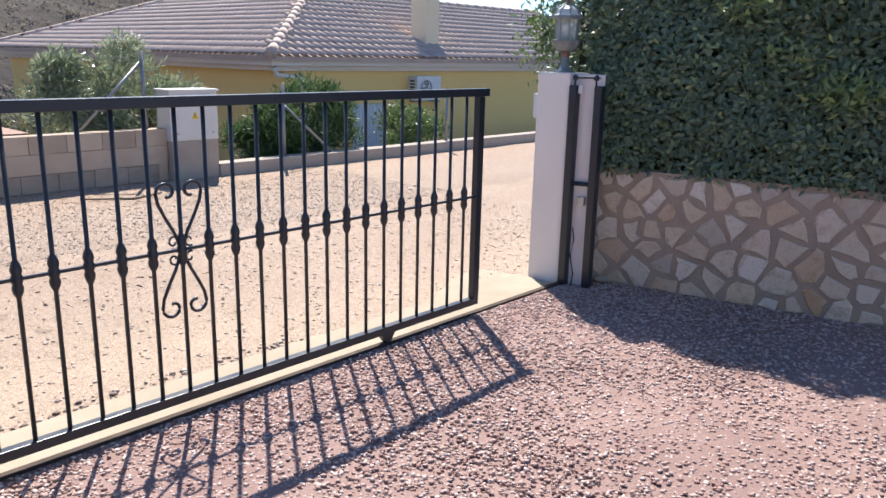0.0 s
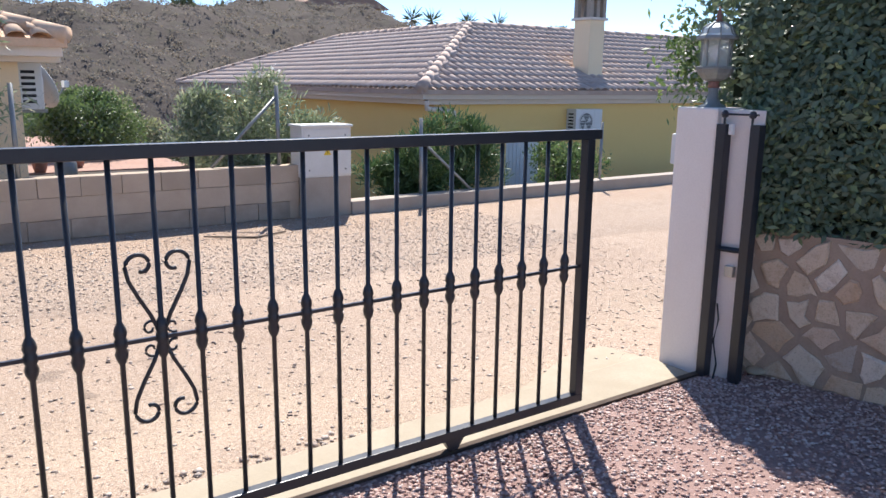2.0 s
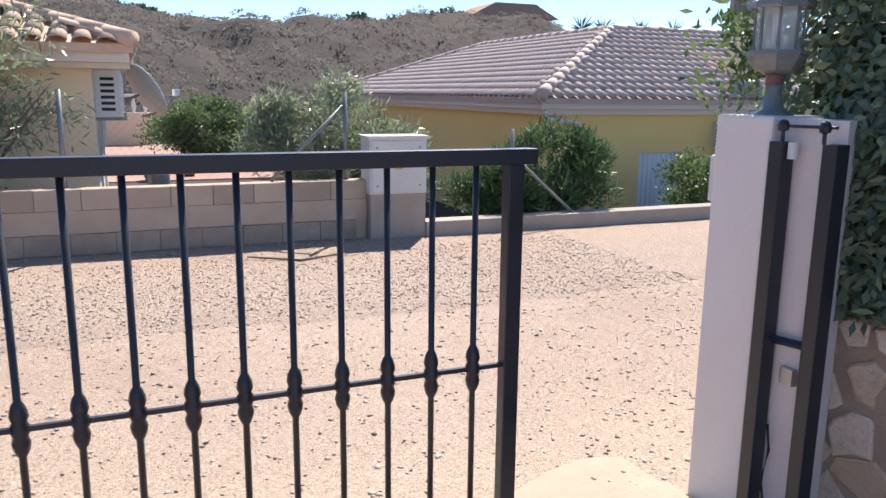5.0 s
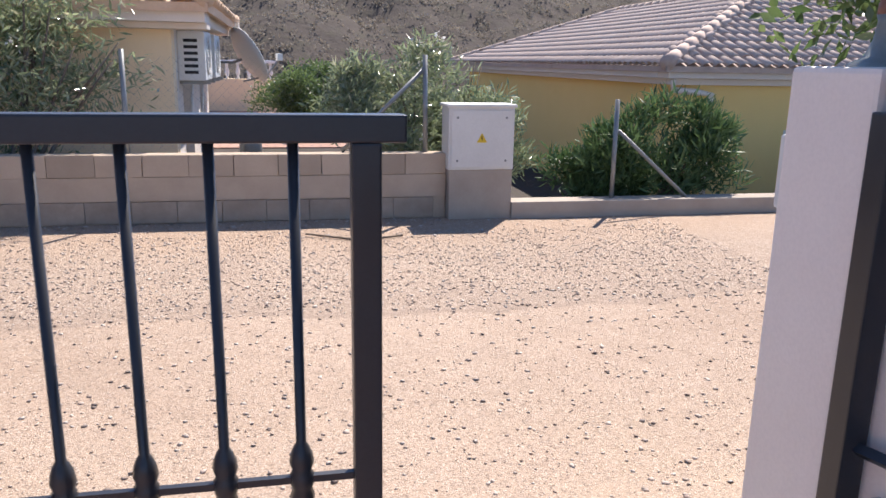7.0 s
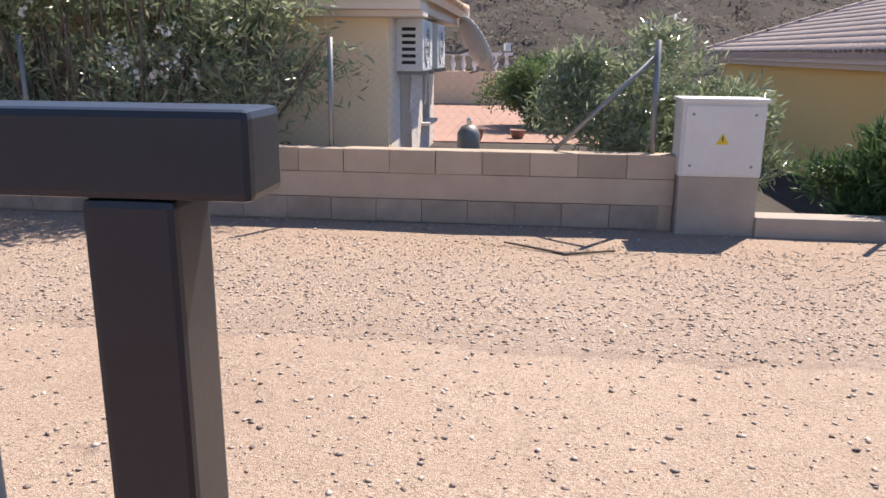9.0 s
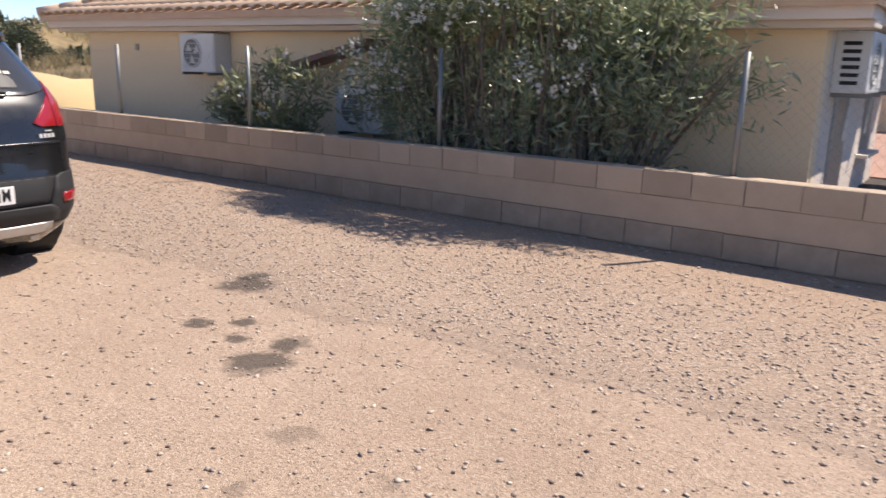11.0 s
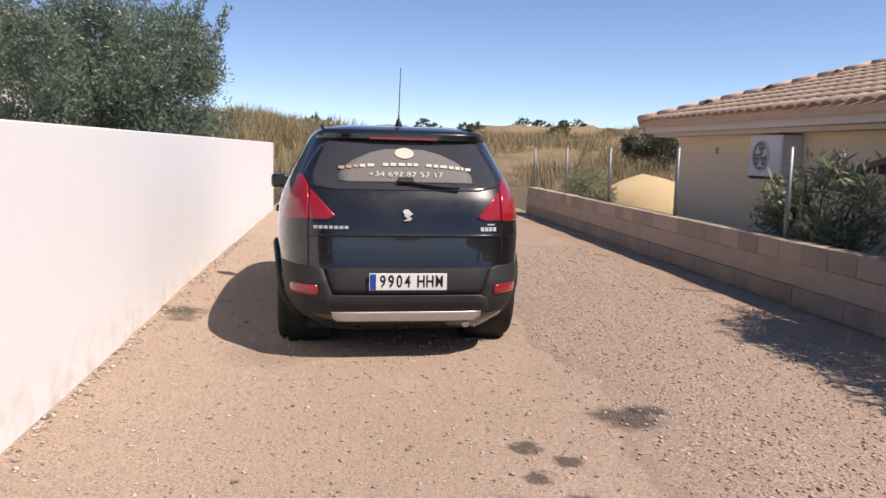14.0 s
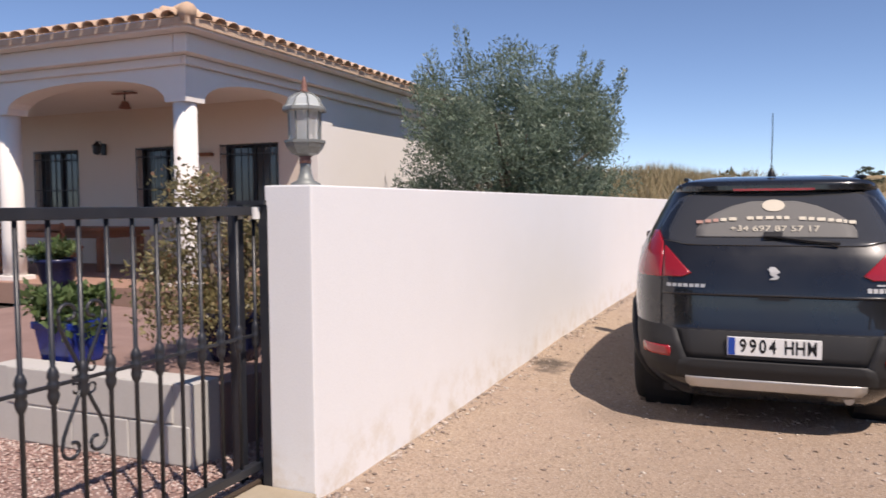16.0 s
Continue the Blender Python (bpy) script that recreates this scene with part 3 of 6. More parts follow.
def build_gate():
    g = thing("sliding_gate", (GX0, GY, GZ0), "black painted wrought iron sliding gate, half open", "gate")
    inv = g.matrix_world.inverted()

    def put(name, bm, mat=BLACK, label="", smooth=False):
        bm.transform(inv)
        return part(name, bm, mat, g, label, smooth)

    put("top_rail", boxed(GX0, GX1 + 0.038, GY - 0.022, GY + 0.022, 1.376, GZ1, bevel=0.004))
    put("bottom_rail", boxed(GX0, GX1, GY - 0.02, GY + 0.02, GZ0, 0.222, bevel=0.004))
    for x in (GX0, GX1 - 0.046):
        put("end_post", boxed(x, x + 0.046, GY - 0.021, GY + 0.021, 0.222, 1.376, bevel=0.004))
    put("middle_rail", boxed(GX0 + 0.046, GX1 - 0.046, GY - 0.006, GY + 0.006, 0.815, 0.827))
    bar = None
    k = 0
    x = 2.143 - 14 * 0.1218
    while x < GX1 - 0.09:
        if x > GX0 + 0.09:
            prof = [(0.0085, 0.222), (0.0085, 0.755), (0.013, 0.762), (0.018, 0.775), (0.0205, 0.79), (0.016, 0.805), (0.02, 0.811), (0.02, 0.831), (0.016, 0.837), (0.0205, 0.852), (0.018, 0.867), (0.013, 0.88), (0.0085, 0.887), (0.0085, 1.376)]
            if bar is None:
                bm = turned(prof, 10, (x, GY, 0))
                bm.transform(inv)
                bar = part("baluster", bm, BLACK, g, smooth=True)
                x_first = x
            else:
                o = new("baluster", bar.data)
                o.parent = g
                o.location = (x - x_first, 0, 0)
        x += 0.1218
    for sx in (-1, 1):
        for sz in (-1, 1):
            cx, cz = 2.143, 0.821
            # a bar out from the centre that curls back over towards the middle
            pts = [(cx + sx * 0.008, GY, cz + sz * 0.02), (cx + sx * 0.03, GY, cz + sz * 0.075), (cx + sx * 0.065, GY, cz + sz * 0.14), (cx + sx * 0.088, GY, cz + sz * 0.19)]
            a0 = 0.0 if sx > 0 else math.pi
            pts += spiral(cx + sx * 0.052, cz + sz * 0.232, 0.044, 0.016, a0, a0 + sx * sz * 4.9, n=20)
            put("scroll", tube(pts, 0.0068, 6), label="curled iron scroll", smooth=True)
            put("small_scroll", tube(spiral(cx + sx * 0.034, cz + sz * 0.034, 0.007, 0.024, 0, 5.2 * sx * sz, n=16), 0.0045, 6), smooth=True)
    put("scroll_boss", turned([(0.004, -0.012), (0.018, -0.006), (0.018, 0.006), (0.004, 0.012)], 10, (2.143, GY, 0.821), "Y"))
    for x in (0.95, 3.26):
        bm = prism([(x - 0.05, 0.186), (x + 0.05, 0.186), (x + 0.018, 0.138), (x - 0.018, 0.138)], GY - 0.018, GY + 0.018)
        bm2 = put("wheel_bracket", bm)
        put("track_wheel", turned([(0.004, -0.012), (0.026, -0.012), (0.021, 0), (0.026, 0.012), (0.004, 0.012)], 14, (x, GY, 0.158), "Y"), RUSTY)


build_gate()


def build_guides():
    """Posts that guide the gate beside each masonry end."""
    for name, spots, label in (("catch_frame", ((4.862, 3.028), (4.912, 2.875)), "black steel catch frame fixed to the pillar"), ("guide_frame", ((1.165, 3.12), (1.19, 2.965)), "black steel guide posts beside the white wall")):
        g = thing(name, (spots[0][0], spots[0][1], 0.09), label, "gate frame")
        inv = g.matrix_world.inverted()
        for x, y in spots:
            bm = boxed(x - 0.026, x + 0.026, y - 0.026, y + 0.026, 0.08, 1.425, bevel=0.004)
            bm.transform(inv)
            part("post", bm, BLACK, g)
        (xa, ya), (xb, yb) = spots
        if name == "catch_frame":
            fittings = [(rodded((xa, ya, 0.805), (xb, yb, 0.805), 0.014, n=4), "crossbar", BLACK, "")]
            fittings.append((rodded((xa, ya, 1.472), (xb, yb, 1.472), 0.005), "tie_rod", BLACK, ""))
            fittings.extend((turned([(0.006, 1.425), (0.006, 1.455), (0.016, 1.460), (0.018, 1.475), (0.012, 1.488), (0.003, 1.492)], 10, (xa, y, 0)), "knob", BLACK, "black round knob") for y in (ya, yb))
            fittings.append((turned([(0.004, 1.375), (0.015, 1.375), (0.015, 1.425), (0.004, 1.425)], 12, (xa + 0.002, ya - 0.042, 0)), "roller", PLASTIC, "white nylon roller"))
            fittings.append((boxed(4.888, 4.912, 2.925, 2.975, 0.665, 0.72, bevel=0.003), "lock_plate", SILVER, "worn brass lock plate"))
            fittings.append((tube([(4.872, 2.985, 0.52), (4.866, 2.965, 0.44), (4.866, 2.985, 0.32), (4.872, 2.96, 0.20), (4.84, 2.95, 0.13)], 0.005), "cable", INK, "loose black cable"))
            for bm, nm, mt, lb in fittings:
                bm.transform(inv)
                part(nm, bm, mt, g, lb)
        else:
            bm = boxed(xa - 0.02, xb + 0.02, yb - 0.02, ya + 0.02, 1.425, 1.445)
            bm.transform(inv)
            part("bridge", bm, BLACK, g)
            for x, y in spots:
                bm = turned([(0.004, 1.36), (0.02, 1.36), (0.02, 1.415), (0.004, 1.415)], 12, (x + 0.03, (y + 3.05) / 2, 0))
                bm.transform(inv)
                part("roller", bm, PLASTIC, g, "white nylon roller")


build_guides()


# ---- gate pillar, stone wall and hedge ----
pillar = structure(mesh_object("pillar", boxed(4.852, 5.105, 3.062, 3.31, -0.05, 1.5, bevel=0.012), PINKISH), "white rendered gate pillar", "pillar")
pier = bmesh.new()
feet = [pier.verts.new((x, y, -0.05)) for x, y in ((4.885, 3.062), (4.932, 2.855), (5.10, 2.955), (5.10, 3.062))]
pier.faces.new(feet)
bmesh.ops.translate(pier, verts=[v for v in bmesh.ops.extrude_face_region(pier, geom=pier.faces[:])["geom"] if isinstance(v, bmesh.types.BMVert)], vec=(0, 0, 1.542))
part("catch_pier", pier, PINKISH, pillar, "narrower rendered pier behind the catch posts")
bell = thing("letter_box", (4.93, 3.31, 1.22), "small white plastic box on the pillar", "letter box")
part("body", boxed(-0.057, 0.057, -0.003, 0.04, -0.02, 0.14, bevel=0.008), PLASTIC, bell)
part("flap", boxed(-0.045, 0.045, 0.038, 0.044, 0.10, 0.125), GREY_BOX, bell)


def wall_frame(u, w, z):
    """A place on the stone wall: u along it from the pillar, w out towards the yard."""
    d = Vector((0.229, -0.973, 0))
    n = Vector((-0.973, -0.229, 0))
    return Vector((5.08, 3.03, 0)) + d * u + n * w + Vector((0, 0, z))


def cell_polygons(us, vs, w, h, rng, gap):
    """A patchwork of crooked stones: cells of scattered points, clipped and shrunk by the joint."""
    pts = np.stack([us, vs], 1)
    out = []
    for i, p in enumerate(pts):
        poly = [np.array(q, float) for q in ((0, 0), (w, 0), (w, h), (0, h))]
        order = np.argsort(((pts - p) ** 2).sum(1))[1:16]
        for j in order:
            q = pts[j]
            mid, n = (p + q) / 2, (q - p) / np.linalg.norm(q - p)
            mid = mid - n * gap * rng.uniform(0.35, 0.8)
            new_poly = []
            for a, b in zip(poly, poly[1:] + poly[:1]):
                da, db = (a - mid) @ n, (b - mid) @ n
                if da <= 0:
                    new_poly.append(a)
                if da * db < 0:
                    new_poly.append(a + (b - a) * (da / (da - db)))
            poly = new_poly
            if len(poly) < 3:
                break
        if len(poly) >= 3:
            out.append(poly)
    return out


def build_stone_wall():
    L, H = 4.6, 0.745
    bm = bmesh.new()
    lo = [wall_frame(u, w, z) for u, w in ((-0.12, 0), (L, 0), (L, -0.3), (-0.12, -0.3)) for z in (0.0,)]
    hi = [p + Vector((0, 0, 0.895)) for p in lo]
    a, b = [bm.verts.new(p) for p in lo], [bm.verts.new(p) for p in hi]
    bm.faces.new(a)
    bm.faces.new(b)
    for i in range(4):
        bm.faces.new((a[i], a[(i + 1) % 4], b[(i + 1) % 4], b[i]))
    wall = structure(mesh_object("stone_wall", bm, STONE_BED), "garden wall of pale crazy-laid stones in mortar", "wall")
    r = np.random.default_rng(5)
    pts = []
    tries = 0
    while len(pts) < 175 and tries < 9000:
        tries += 1
        p = np.array((r.uniform(0, L), r.uniform(0, H)))
        if all((((p - q) * (1, 1.15)) ** 2).sum() > r.uniform(0.10, 0.21) ** 2 for q in pts):
            pts.append(p)
    pts = np.array(pts)
    for poly in cell_polygons(pts[:, 0], pts[:, 1], L, H, r, 0.026):
        rough = []
        for q, w in zip(poly, poly[1:] + poly[:1]):
            rough.append(q + r.normal(0, 0.010, 2))
            if np.linalg.norm(w - q) > 0.11:
                rough.append(q + (w - q) * r.uniform(0.35, 0.65) + r.normal(0, 0.007, 2))
        poly = rough
        c = np.mean(poly, 0)
        if max(np.linalg.norm(q - c) for q in poly) < 0.03:
            continue
        bm = bmesh.new()
        deep = r.uniform(0.006, 0.016)
        shrink = r.uniform(0.86, 1.0)
        back = [bm.verts.new(wall_frame((c + (q - c) * shrink)[0], -0.01, 0.12 + (c + (q - c) * shrink)[1])) for q in poly]
        mid = [bm.verts.new(wall_frame((c + (q - c) * shrink)[0], deep * 0.7, 0.12 + (c + (q - c) * shrink)[1])) for q in poly]
        front = [bm.verts.new(wall_frame((c + (q - c) * shrink * 0.86)[0], deep + r.uniform(-0.003, 0.004), 0.12 + (c + (q - c) * shrink * 0.86)[1])) for q in poly]
        m = len(poly)
        for s, t in ((back, mid), (mid, front)):
            for i in range(m):
                bm.faces.new((s[i], s[(i + 1) % m], t[(i + 1) % m], t[i]))
        bm.faces.new(front)
        part("stone", bm, STONE, wall)


build_stone_wall()


def build_hedge():
    g = thing("hedge", (5.3, 1.0, 0.85), "dense dark green clipped hedge above the stone wall", "hedge")
    r = np.random.default_rng(8)
    n = 64000
    u, f = r.uniform(-0.32, 4.9, n), r.random(n)
    top = 2.22 + 0.3 * np.clip((u + 0.2) / 0.9, 0, 1) + 0.12 * np.sin(u * 5) + 0.08 * np.sin(u * 13 + 1)
    z = 0.88 + (top - 0.88) * f ** 0.9
    bulge = np.array([noise.fractal(Vector((a * 1.7, b * 1.7, 2.0)), 0.8, 2.0, 4) for a, b in zip(u, z)])
    w = 0.05 + 0.10 * bulge - np.abs(r.normal(0, 0.055, n)) - 0.25 * np.clip((f - 0.85) / 0.15, 0, 1) ** 2
    end = u < -0.05
    w = np.where(end, w - r.random(n) * 0.8, w)
    k = 12000
    u2, w2 = r.uniform(-0.3, 4.85, k), r.uniform(-0.95, 0.0, k)
    z2 = 2.12 + 0.3 * np.clip((u2 + 0.2) / 0.9, 0, 1) + 0.1 * np.sin(u2 * 5) * np.cos(w2 * 6) + r.normal(0, 0.04, k)
    u, w, z = np.concatenate([u, u2]), np.concatenate([w, w2]), np.concatenate([z, z2])
    base, d, nn = np.array((5.08, 3.03, 0)), np.array((0.229, -0.973, 0)), np.array((-0.973, -0.229, 0))
    c = base + u[:, None] * d + w[:, None] * nn + np.stack([0 * z, 0 * z, z], 1)
    lv = leaves("leaves", c, 0.05, 0.024, HEDGE_LEAF, r, 0.35, nn * 0.3, nn + np.array((0, 0, 0.45)))
    lv.parent, lv.matrix_parent_inverse = g, g.matrix_world.inverted()
    # solid blocks behind the leaves, coloured dark for the shade inside the hedge
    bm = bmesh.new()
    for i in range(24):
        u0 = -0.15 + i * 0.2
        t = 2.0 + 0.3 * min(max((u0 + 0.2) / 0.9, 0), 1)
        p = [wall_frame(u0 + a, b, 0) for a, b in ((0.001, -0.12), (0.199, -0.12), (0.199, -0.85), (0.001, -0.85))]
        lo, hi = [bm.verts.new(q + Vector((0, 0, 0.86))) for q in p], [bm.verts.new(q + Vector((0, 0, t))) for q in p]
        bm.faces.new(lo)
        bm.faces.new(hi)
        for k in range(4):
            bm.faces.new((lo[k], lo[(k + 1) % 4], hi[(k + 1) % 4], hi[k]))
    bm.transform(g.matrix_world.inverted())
    part("shade_core", bm, surface("hedge_depth_shade", (0.05, 0.065, 0.04), rough=0.95), g, "solid dark core standing in for the shaded inside of the hedge")
    # pale sprigs that reach past the pillar
    n = 650
    a = r.normal(0, 1, (n, 3)) * (0.09, 0.075, 0.16) + (5.13, 3.46, 1.78)
    sp = leaves("sprig_foliage", a, 0.05, 0.02, SHRUB_LEAF, r, 0.4)
    sp.parent, sp.matrix_parent_inverse = g, g.matrix_world.inverted()
    sp["kind"] = "stuff"
    # fresh shoots on the clipped face
    fresh = leafy("fresh_shoot_leaf", (0.20, 0.27, 0.10), (0.36, 0.44, 0.18), None, 0.4, 0.3)
    c = [np.array(wall_frame(u, 0.13, z)) + r.normal(0, 1, (k, 3)) * (0.03, 0.11, 0.045) for u, z, k in ((1.48, 1.44, 240), (0.9, 1.9, 120), (1.9, 1.85, 150), (1.2, 1.62, 60), (2.4, 1.5, 90))]
    sh = leaves("shoot_foliage", np.concatenate(c), 0.06, 0.022, fresh, r, 0.5)
    sh.parent, sh.matrix_parent_inverse = g, g.matrix_world.inverted()
    sh["kind"] = "stuff"


build_hedge()


# ---- lanterns on the pillar and on the white wall ----
def build_lantern(at, label, tall=1.0):
    g = thing("pillar_lantern", at, label, "lantern", "lanterns on the walls")
    s = tall
    part("base", turned([(0.085 * s, 0), (0.085 * s, 0.012 * s), (0.05 * s, 0.03 * s), (0.035 * s, 0.07 * s), (0.03 * s, 0.11 * s), (0.034 * s, 0.125 * s)], 16), VERDIGRIS, g, smooth=True)
    part("neck", turned([(0.034 * s, 0.125 * s), (0.034 * s, 0.15 * s), (0.03 * s, 0.155 * s), (0.04 * s, 0.165 * s)], 14), COPPER, g, "faded copper collar", True)
    part("bowl", turned([(0.03 * s, 0.165 * s), (0.075 * s, 0.18 * s), (0.105 * s, 0.215 * s), (0.112 * s, 0.235 * s), (0.118 * s, 0.24 * s), (0.118 * s, 0.255 * s), (0.09 * s, 0.258 * s)], 8), VERDIGRIS, g)
    part("glass", turned([(0.086 * s, 0.258 * s), (0.09 * s, 0.42 * s)], 8), LANTERN_GLASS, g, "cloudy glass panes").visible_shadow = False
    for k in range(8):
        a = 2 * math.pi * k / 8
        c, d = math.cos(a), math.sin(a)
        part("rib", rodded((0.088 * s * c, 0.088 * s * d, 0.255 * s), (0.092 * s * c, 0.092 * s * d, 0.425 * s), 0.006 * s, n=5), VERDIGRIS, g)
    part("bulb", turned([(0.012 * s, 0.26 * s), (0.014 * s, 0.30 * s), (0.026 * s, 0.33 * s), (0.026 * s, 0.36 * s), (0.01 * s, 0.385 * s)], 10), PLASTIC, g, "white bulb", True)
    part("roof", turned([(0.122 * s, 0.42 * s), (0.122 * s, 0.435 * s), (0.10 * s, 0.452 * s), (0.085 * s, 0.488 * s), (0.05 * s, 0.512 * s), (0.02 * s, 0.52 * s)], 8), ROOF_GLASS, g, "frosted glass dome")
    part("roof_rim", turned([(0.124 * s, 0.415 * s), (0.127 * s, 0.425 * s), (0.124 * s, 0.44 * s), (0.112 * s, 0.44 * s), (0.112 * s, 0.415 * s), (0.124 * s, 0.415 * s)], 8, ring_only=True), VERDIGRIS, g)
    for k in range(8):
        c, d = math.cos(2 * math.pi * k / 8), math.sin(2 * math.pi * k / 8)
        part("roof_rib", tube([(r * s * c, r * s * d, h * s) for r, h in ((0.123, 0.436), (0.102, 0.454), (0.087, 0.49), (0.052, 0.514), (0.02, 0.524))], 0.005 * s, 5), VERDIGRIS, g)
    part("finial", turned([(0.02 * s, 0.52 * s), (0.024 * s, 0.535 * s), (0.014 * s, 0.545 * s), (0.02 * s, 0.56 * s), (0.012 * s, 0.575 * s), (0.012 * s, 0.585 * s), (0.002 * s, 0.615 * s)], 10), COPPER, g, "copper coloured finial", True)


build_lantern((4.96, 3.18, 1.495), "weathered metal lantern with glass panes on the pillar", 0.81)

# ---- white wall along the lane ----
white = mesh_object("wall_white", boxed(-12.1, 1.19, 3.13, 3.38, -0.06, 1.512, bevel=0.008), WALL_WHITE)
structure(white, "long smooth white rendered boundary wall", "wall")
build_lantern((1.04, 3.255, 1.512), "weathered metal lantern with glass panes on the white wall", 0.82)


# ---- block wall, cabinet, kerb and fence ----
def build_block_wall():
    x0, x1 = -13.95, 5.38
    wall = structure(mesh_object("wall_blocks", boxed(x0, x1, 9.212, 9.375, -0.1, 0.634), MORTAR), "low wall of bare concrete blocks", "wall")
    r = random.Random(4)
    made = []
    for k in range(5):
        bm = bmesh.new()
        bmesh.ops.create_cube(bm, size=1.0)
        for v in bm.verts:
            v.co = Vector((v.co.x * 0.394, v.co.y * 0.2, v.co.z * 0.198)) + Vector((r.uniform(-1, 1), r.uniform(-1, 1) * 0.6, r.uniform(-1, 1))) * 0.0022
        bmesh.ops.bevel(bm, geom=bm.edges[:], offset=0.003, segments=1, affect="EDGES")
        me = bpy.data.meshes.new("block")
        bm.to_mesh(me)
        bm.free()
        me.materials.append(BLOCK)
        made.append(me)
    low = [me.copy() for me in made]
    for me in low:
        me.materials[0] = DIRTY_BLOCK
    for row, zc, shift, out in ((0, 0.108, 0.12, 0.0), (2, 0.535, 0.0, 0.004)):
        x = x1 - 0.2 - shift
        while x > x0 + 0.1:
            o = new("block", (low if row == 0 else made)[r.randrange(5)])
            o.parent = wall
            o.location = (x, 9.29 - out + r.uniform(-0.003, 0.003), zc + r.uniform(-0.003, 0.003))
            o.rotation_euler = (0, 0, r.uniform(-0.006, 0.006))
            x -= 0.40
    band = boxed(x0, x1, 9.192, 9.3, 0.214, 0.432, bevel=0.004)
    part("render_band", band, MORTAR, wall, "rough cement render band")
    return wall


def build_cabinet():
    ped = structure(mesh_object("cabinet_plinth", boxed(5.39, 6.02, 9.08, 9.42, -0.08, 0.485, bevel=0.008), CONCRETE), "rendered concrete plinth under the meter cabinet", "plinth")
    g = thing("meter_cabinet", (5.7, 9.1, 0.485), "white electric meter cabinet with a yellow warning triangle", "meter cabinet")
    part("body", boxed(-0.325, 0.325, -0.03, 0.30, 0.0, 0.60, bevel=0.012), GREY_BOX, g)
    part("lid", boxed(-0.345, 0.345, -0.05, 0.32, 0.595, 0.625, bevel=0.01), GREY_BOX, g)
    part("door", boxed(-0.30, 0.30, -0.042, -0.03, 0.025, 0.57, bevel=0.004), GREY_BOX, g)
    tri = [(-0.05, 0.265), (0.05, 0.265), (0.0, 0.355)]
    part("warning_sign", prism(tri, -0.047, -0.0425), WARNING, g, "yellow triangle with a black bolt")
    part("sign_bolt", prism([(-0.006, 0.335), (0.006, 0.32), (0.0, 0.305), (0.008, 0.303), (-0.004, 0.275), (-0.001, 0.298), (-0.009, 0.302)], -0.049, -0.0465), INK, g, "black lightning bolt")
    for x in (-0.24, 0.24):
        for z in (0.09, 0.5):
            part("screw", turned([(0.012, -0.046), (0.012, -0.041)], 10, (x, 0, z), "Y"), GALV, g)


def build_fence():
    r = random.Random(9)
    g = thing("wire_fence", (-4.0, 9.33, 0.63), "galvanised chain-link fence on the block wall", "fence", "wire fences")
    inv = g.matrix_world.inverted()
    xs = [-13.8, -11.15, -8.55, -5.85, -3.15, -0.37, 2.44, 5.2]
    for i, x in enumerate(xs):
        bm = rodded((x, 9.33, 0.45), (x + r.uniform(-0.015, 0.015), 9.33, 1.56), 0.024, n=10)
        bm.transform(inv)
        part("post", bm, GALV, g, smooth=True)
    for (xa, za), (xb, zb) in (((-13.8, 1.35), (-14.3, 0.2)), ((5.2, 1.45), (4.38, 0.64))):
        bm = rodded((xa, 9.33, za), (xb, 9.33, zb), 0.02, n=8)
        bm.transform(inv)
        part("brace", bm, GALV, g, smooth=True)
    for xa, xb in zip(xs, xs[1:]):
        bm = bmesh.new()
        z0, z1, p = 0.66, 1.50, 0.085
        k = int((xb - xa + (z1 - z0)) / p) + 1
        for sgn in (1, -1):
            for i in range(k):
                s = xa - (z1 - z0) + i * p if sgn > 0 else xa + i * p
                a, b = (s, z0), (s + sgn * (z1 - z0), z1)
                lo, hi = sorted((a, b))
                t0, t1 = max(0, (xa - lo[0]) / (z1 - z0)), min(1, (xb - lo[0]) / (z1 - z0))
                if t1 - t0 > 0.03:
                    pa = (lo[0] + (hi[0] - lo[0]) * t0, 9.345 + sgn * 0.002, lo[1] + (hi[1] - lo[1]) * t0)
                    pb = (lo[0] + (hi[0] - lo[0]) * t1, 9.345 + sgn * 0.002, lo[1] + (hi[1] - lo[1]) * t1)
                    rod(bm, pa, pb, 0.0007, n=3, cap=False)
        bm.transform(inv)
        part("wire_mesh", bm, GALV, g)
    g2 = thing("wire_fence", (7.1, 9.2, 0.15), "galvanised fence posts with a slanting brace", "fence", "wire fences")
    inv = g2.matrix_world.inverted()
    for x, zt in ((7.13, 1.16), (10.5, 1.05)):
        bm = rodded((x, 9.2, -0.05), (x, 9.2, zt), 0.024, n=10)
        bm.transform(inv)
        part("post", bm, GALV, g2, smooth=True)
    bm = rodded((7.16, 9.2, 0.85), (8.0, 9.16, 0.12), 0.02, n=8)
    bm.transform(inv)
    part("brace", bm, GALV, g2, smooth=True)


build_block_wall()
build_cabinet()
build_fence()
kerb = structure(mesh_object("kerb", boxed(6.02, 16.0, 9.05, 9.30, -0.3, 0.165, bevel=0.012), CONCRETE), "low rendered concrete kerb beside the lane", "kerb")
for sx, sy, ex, ey in ((4.46, 8.25, 4.0, 8.52), (4.44, 8.24, 4.83, 8.36)):
    tagged(mesh_object("stick", rodded((sx, sy, 0.012), (ex, ey, 0.02), 0.011, 0.008, 7), BARK), "dry broken stick lying on the lane", "stick")


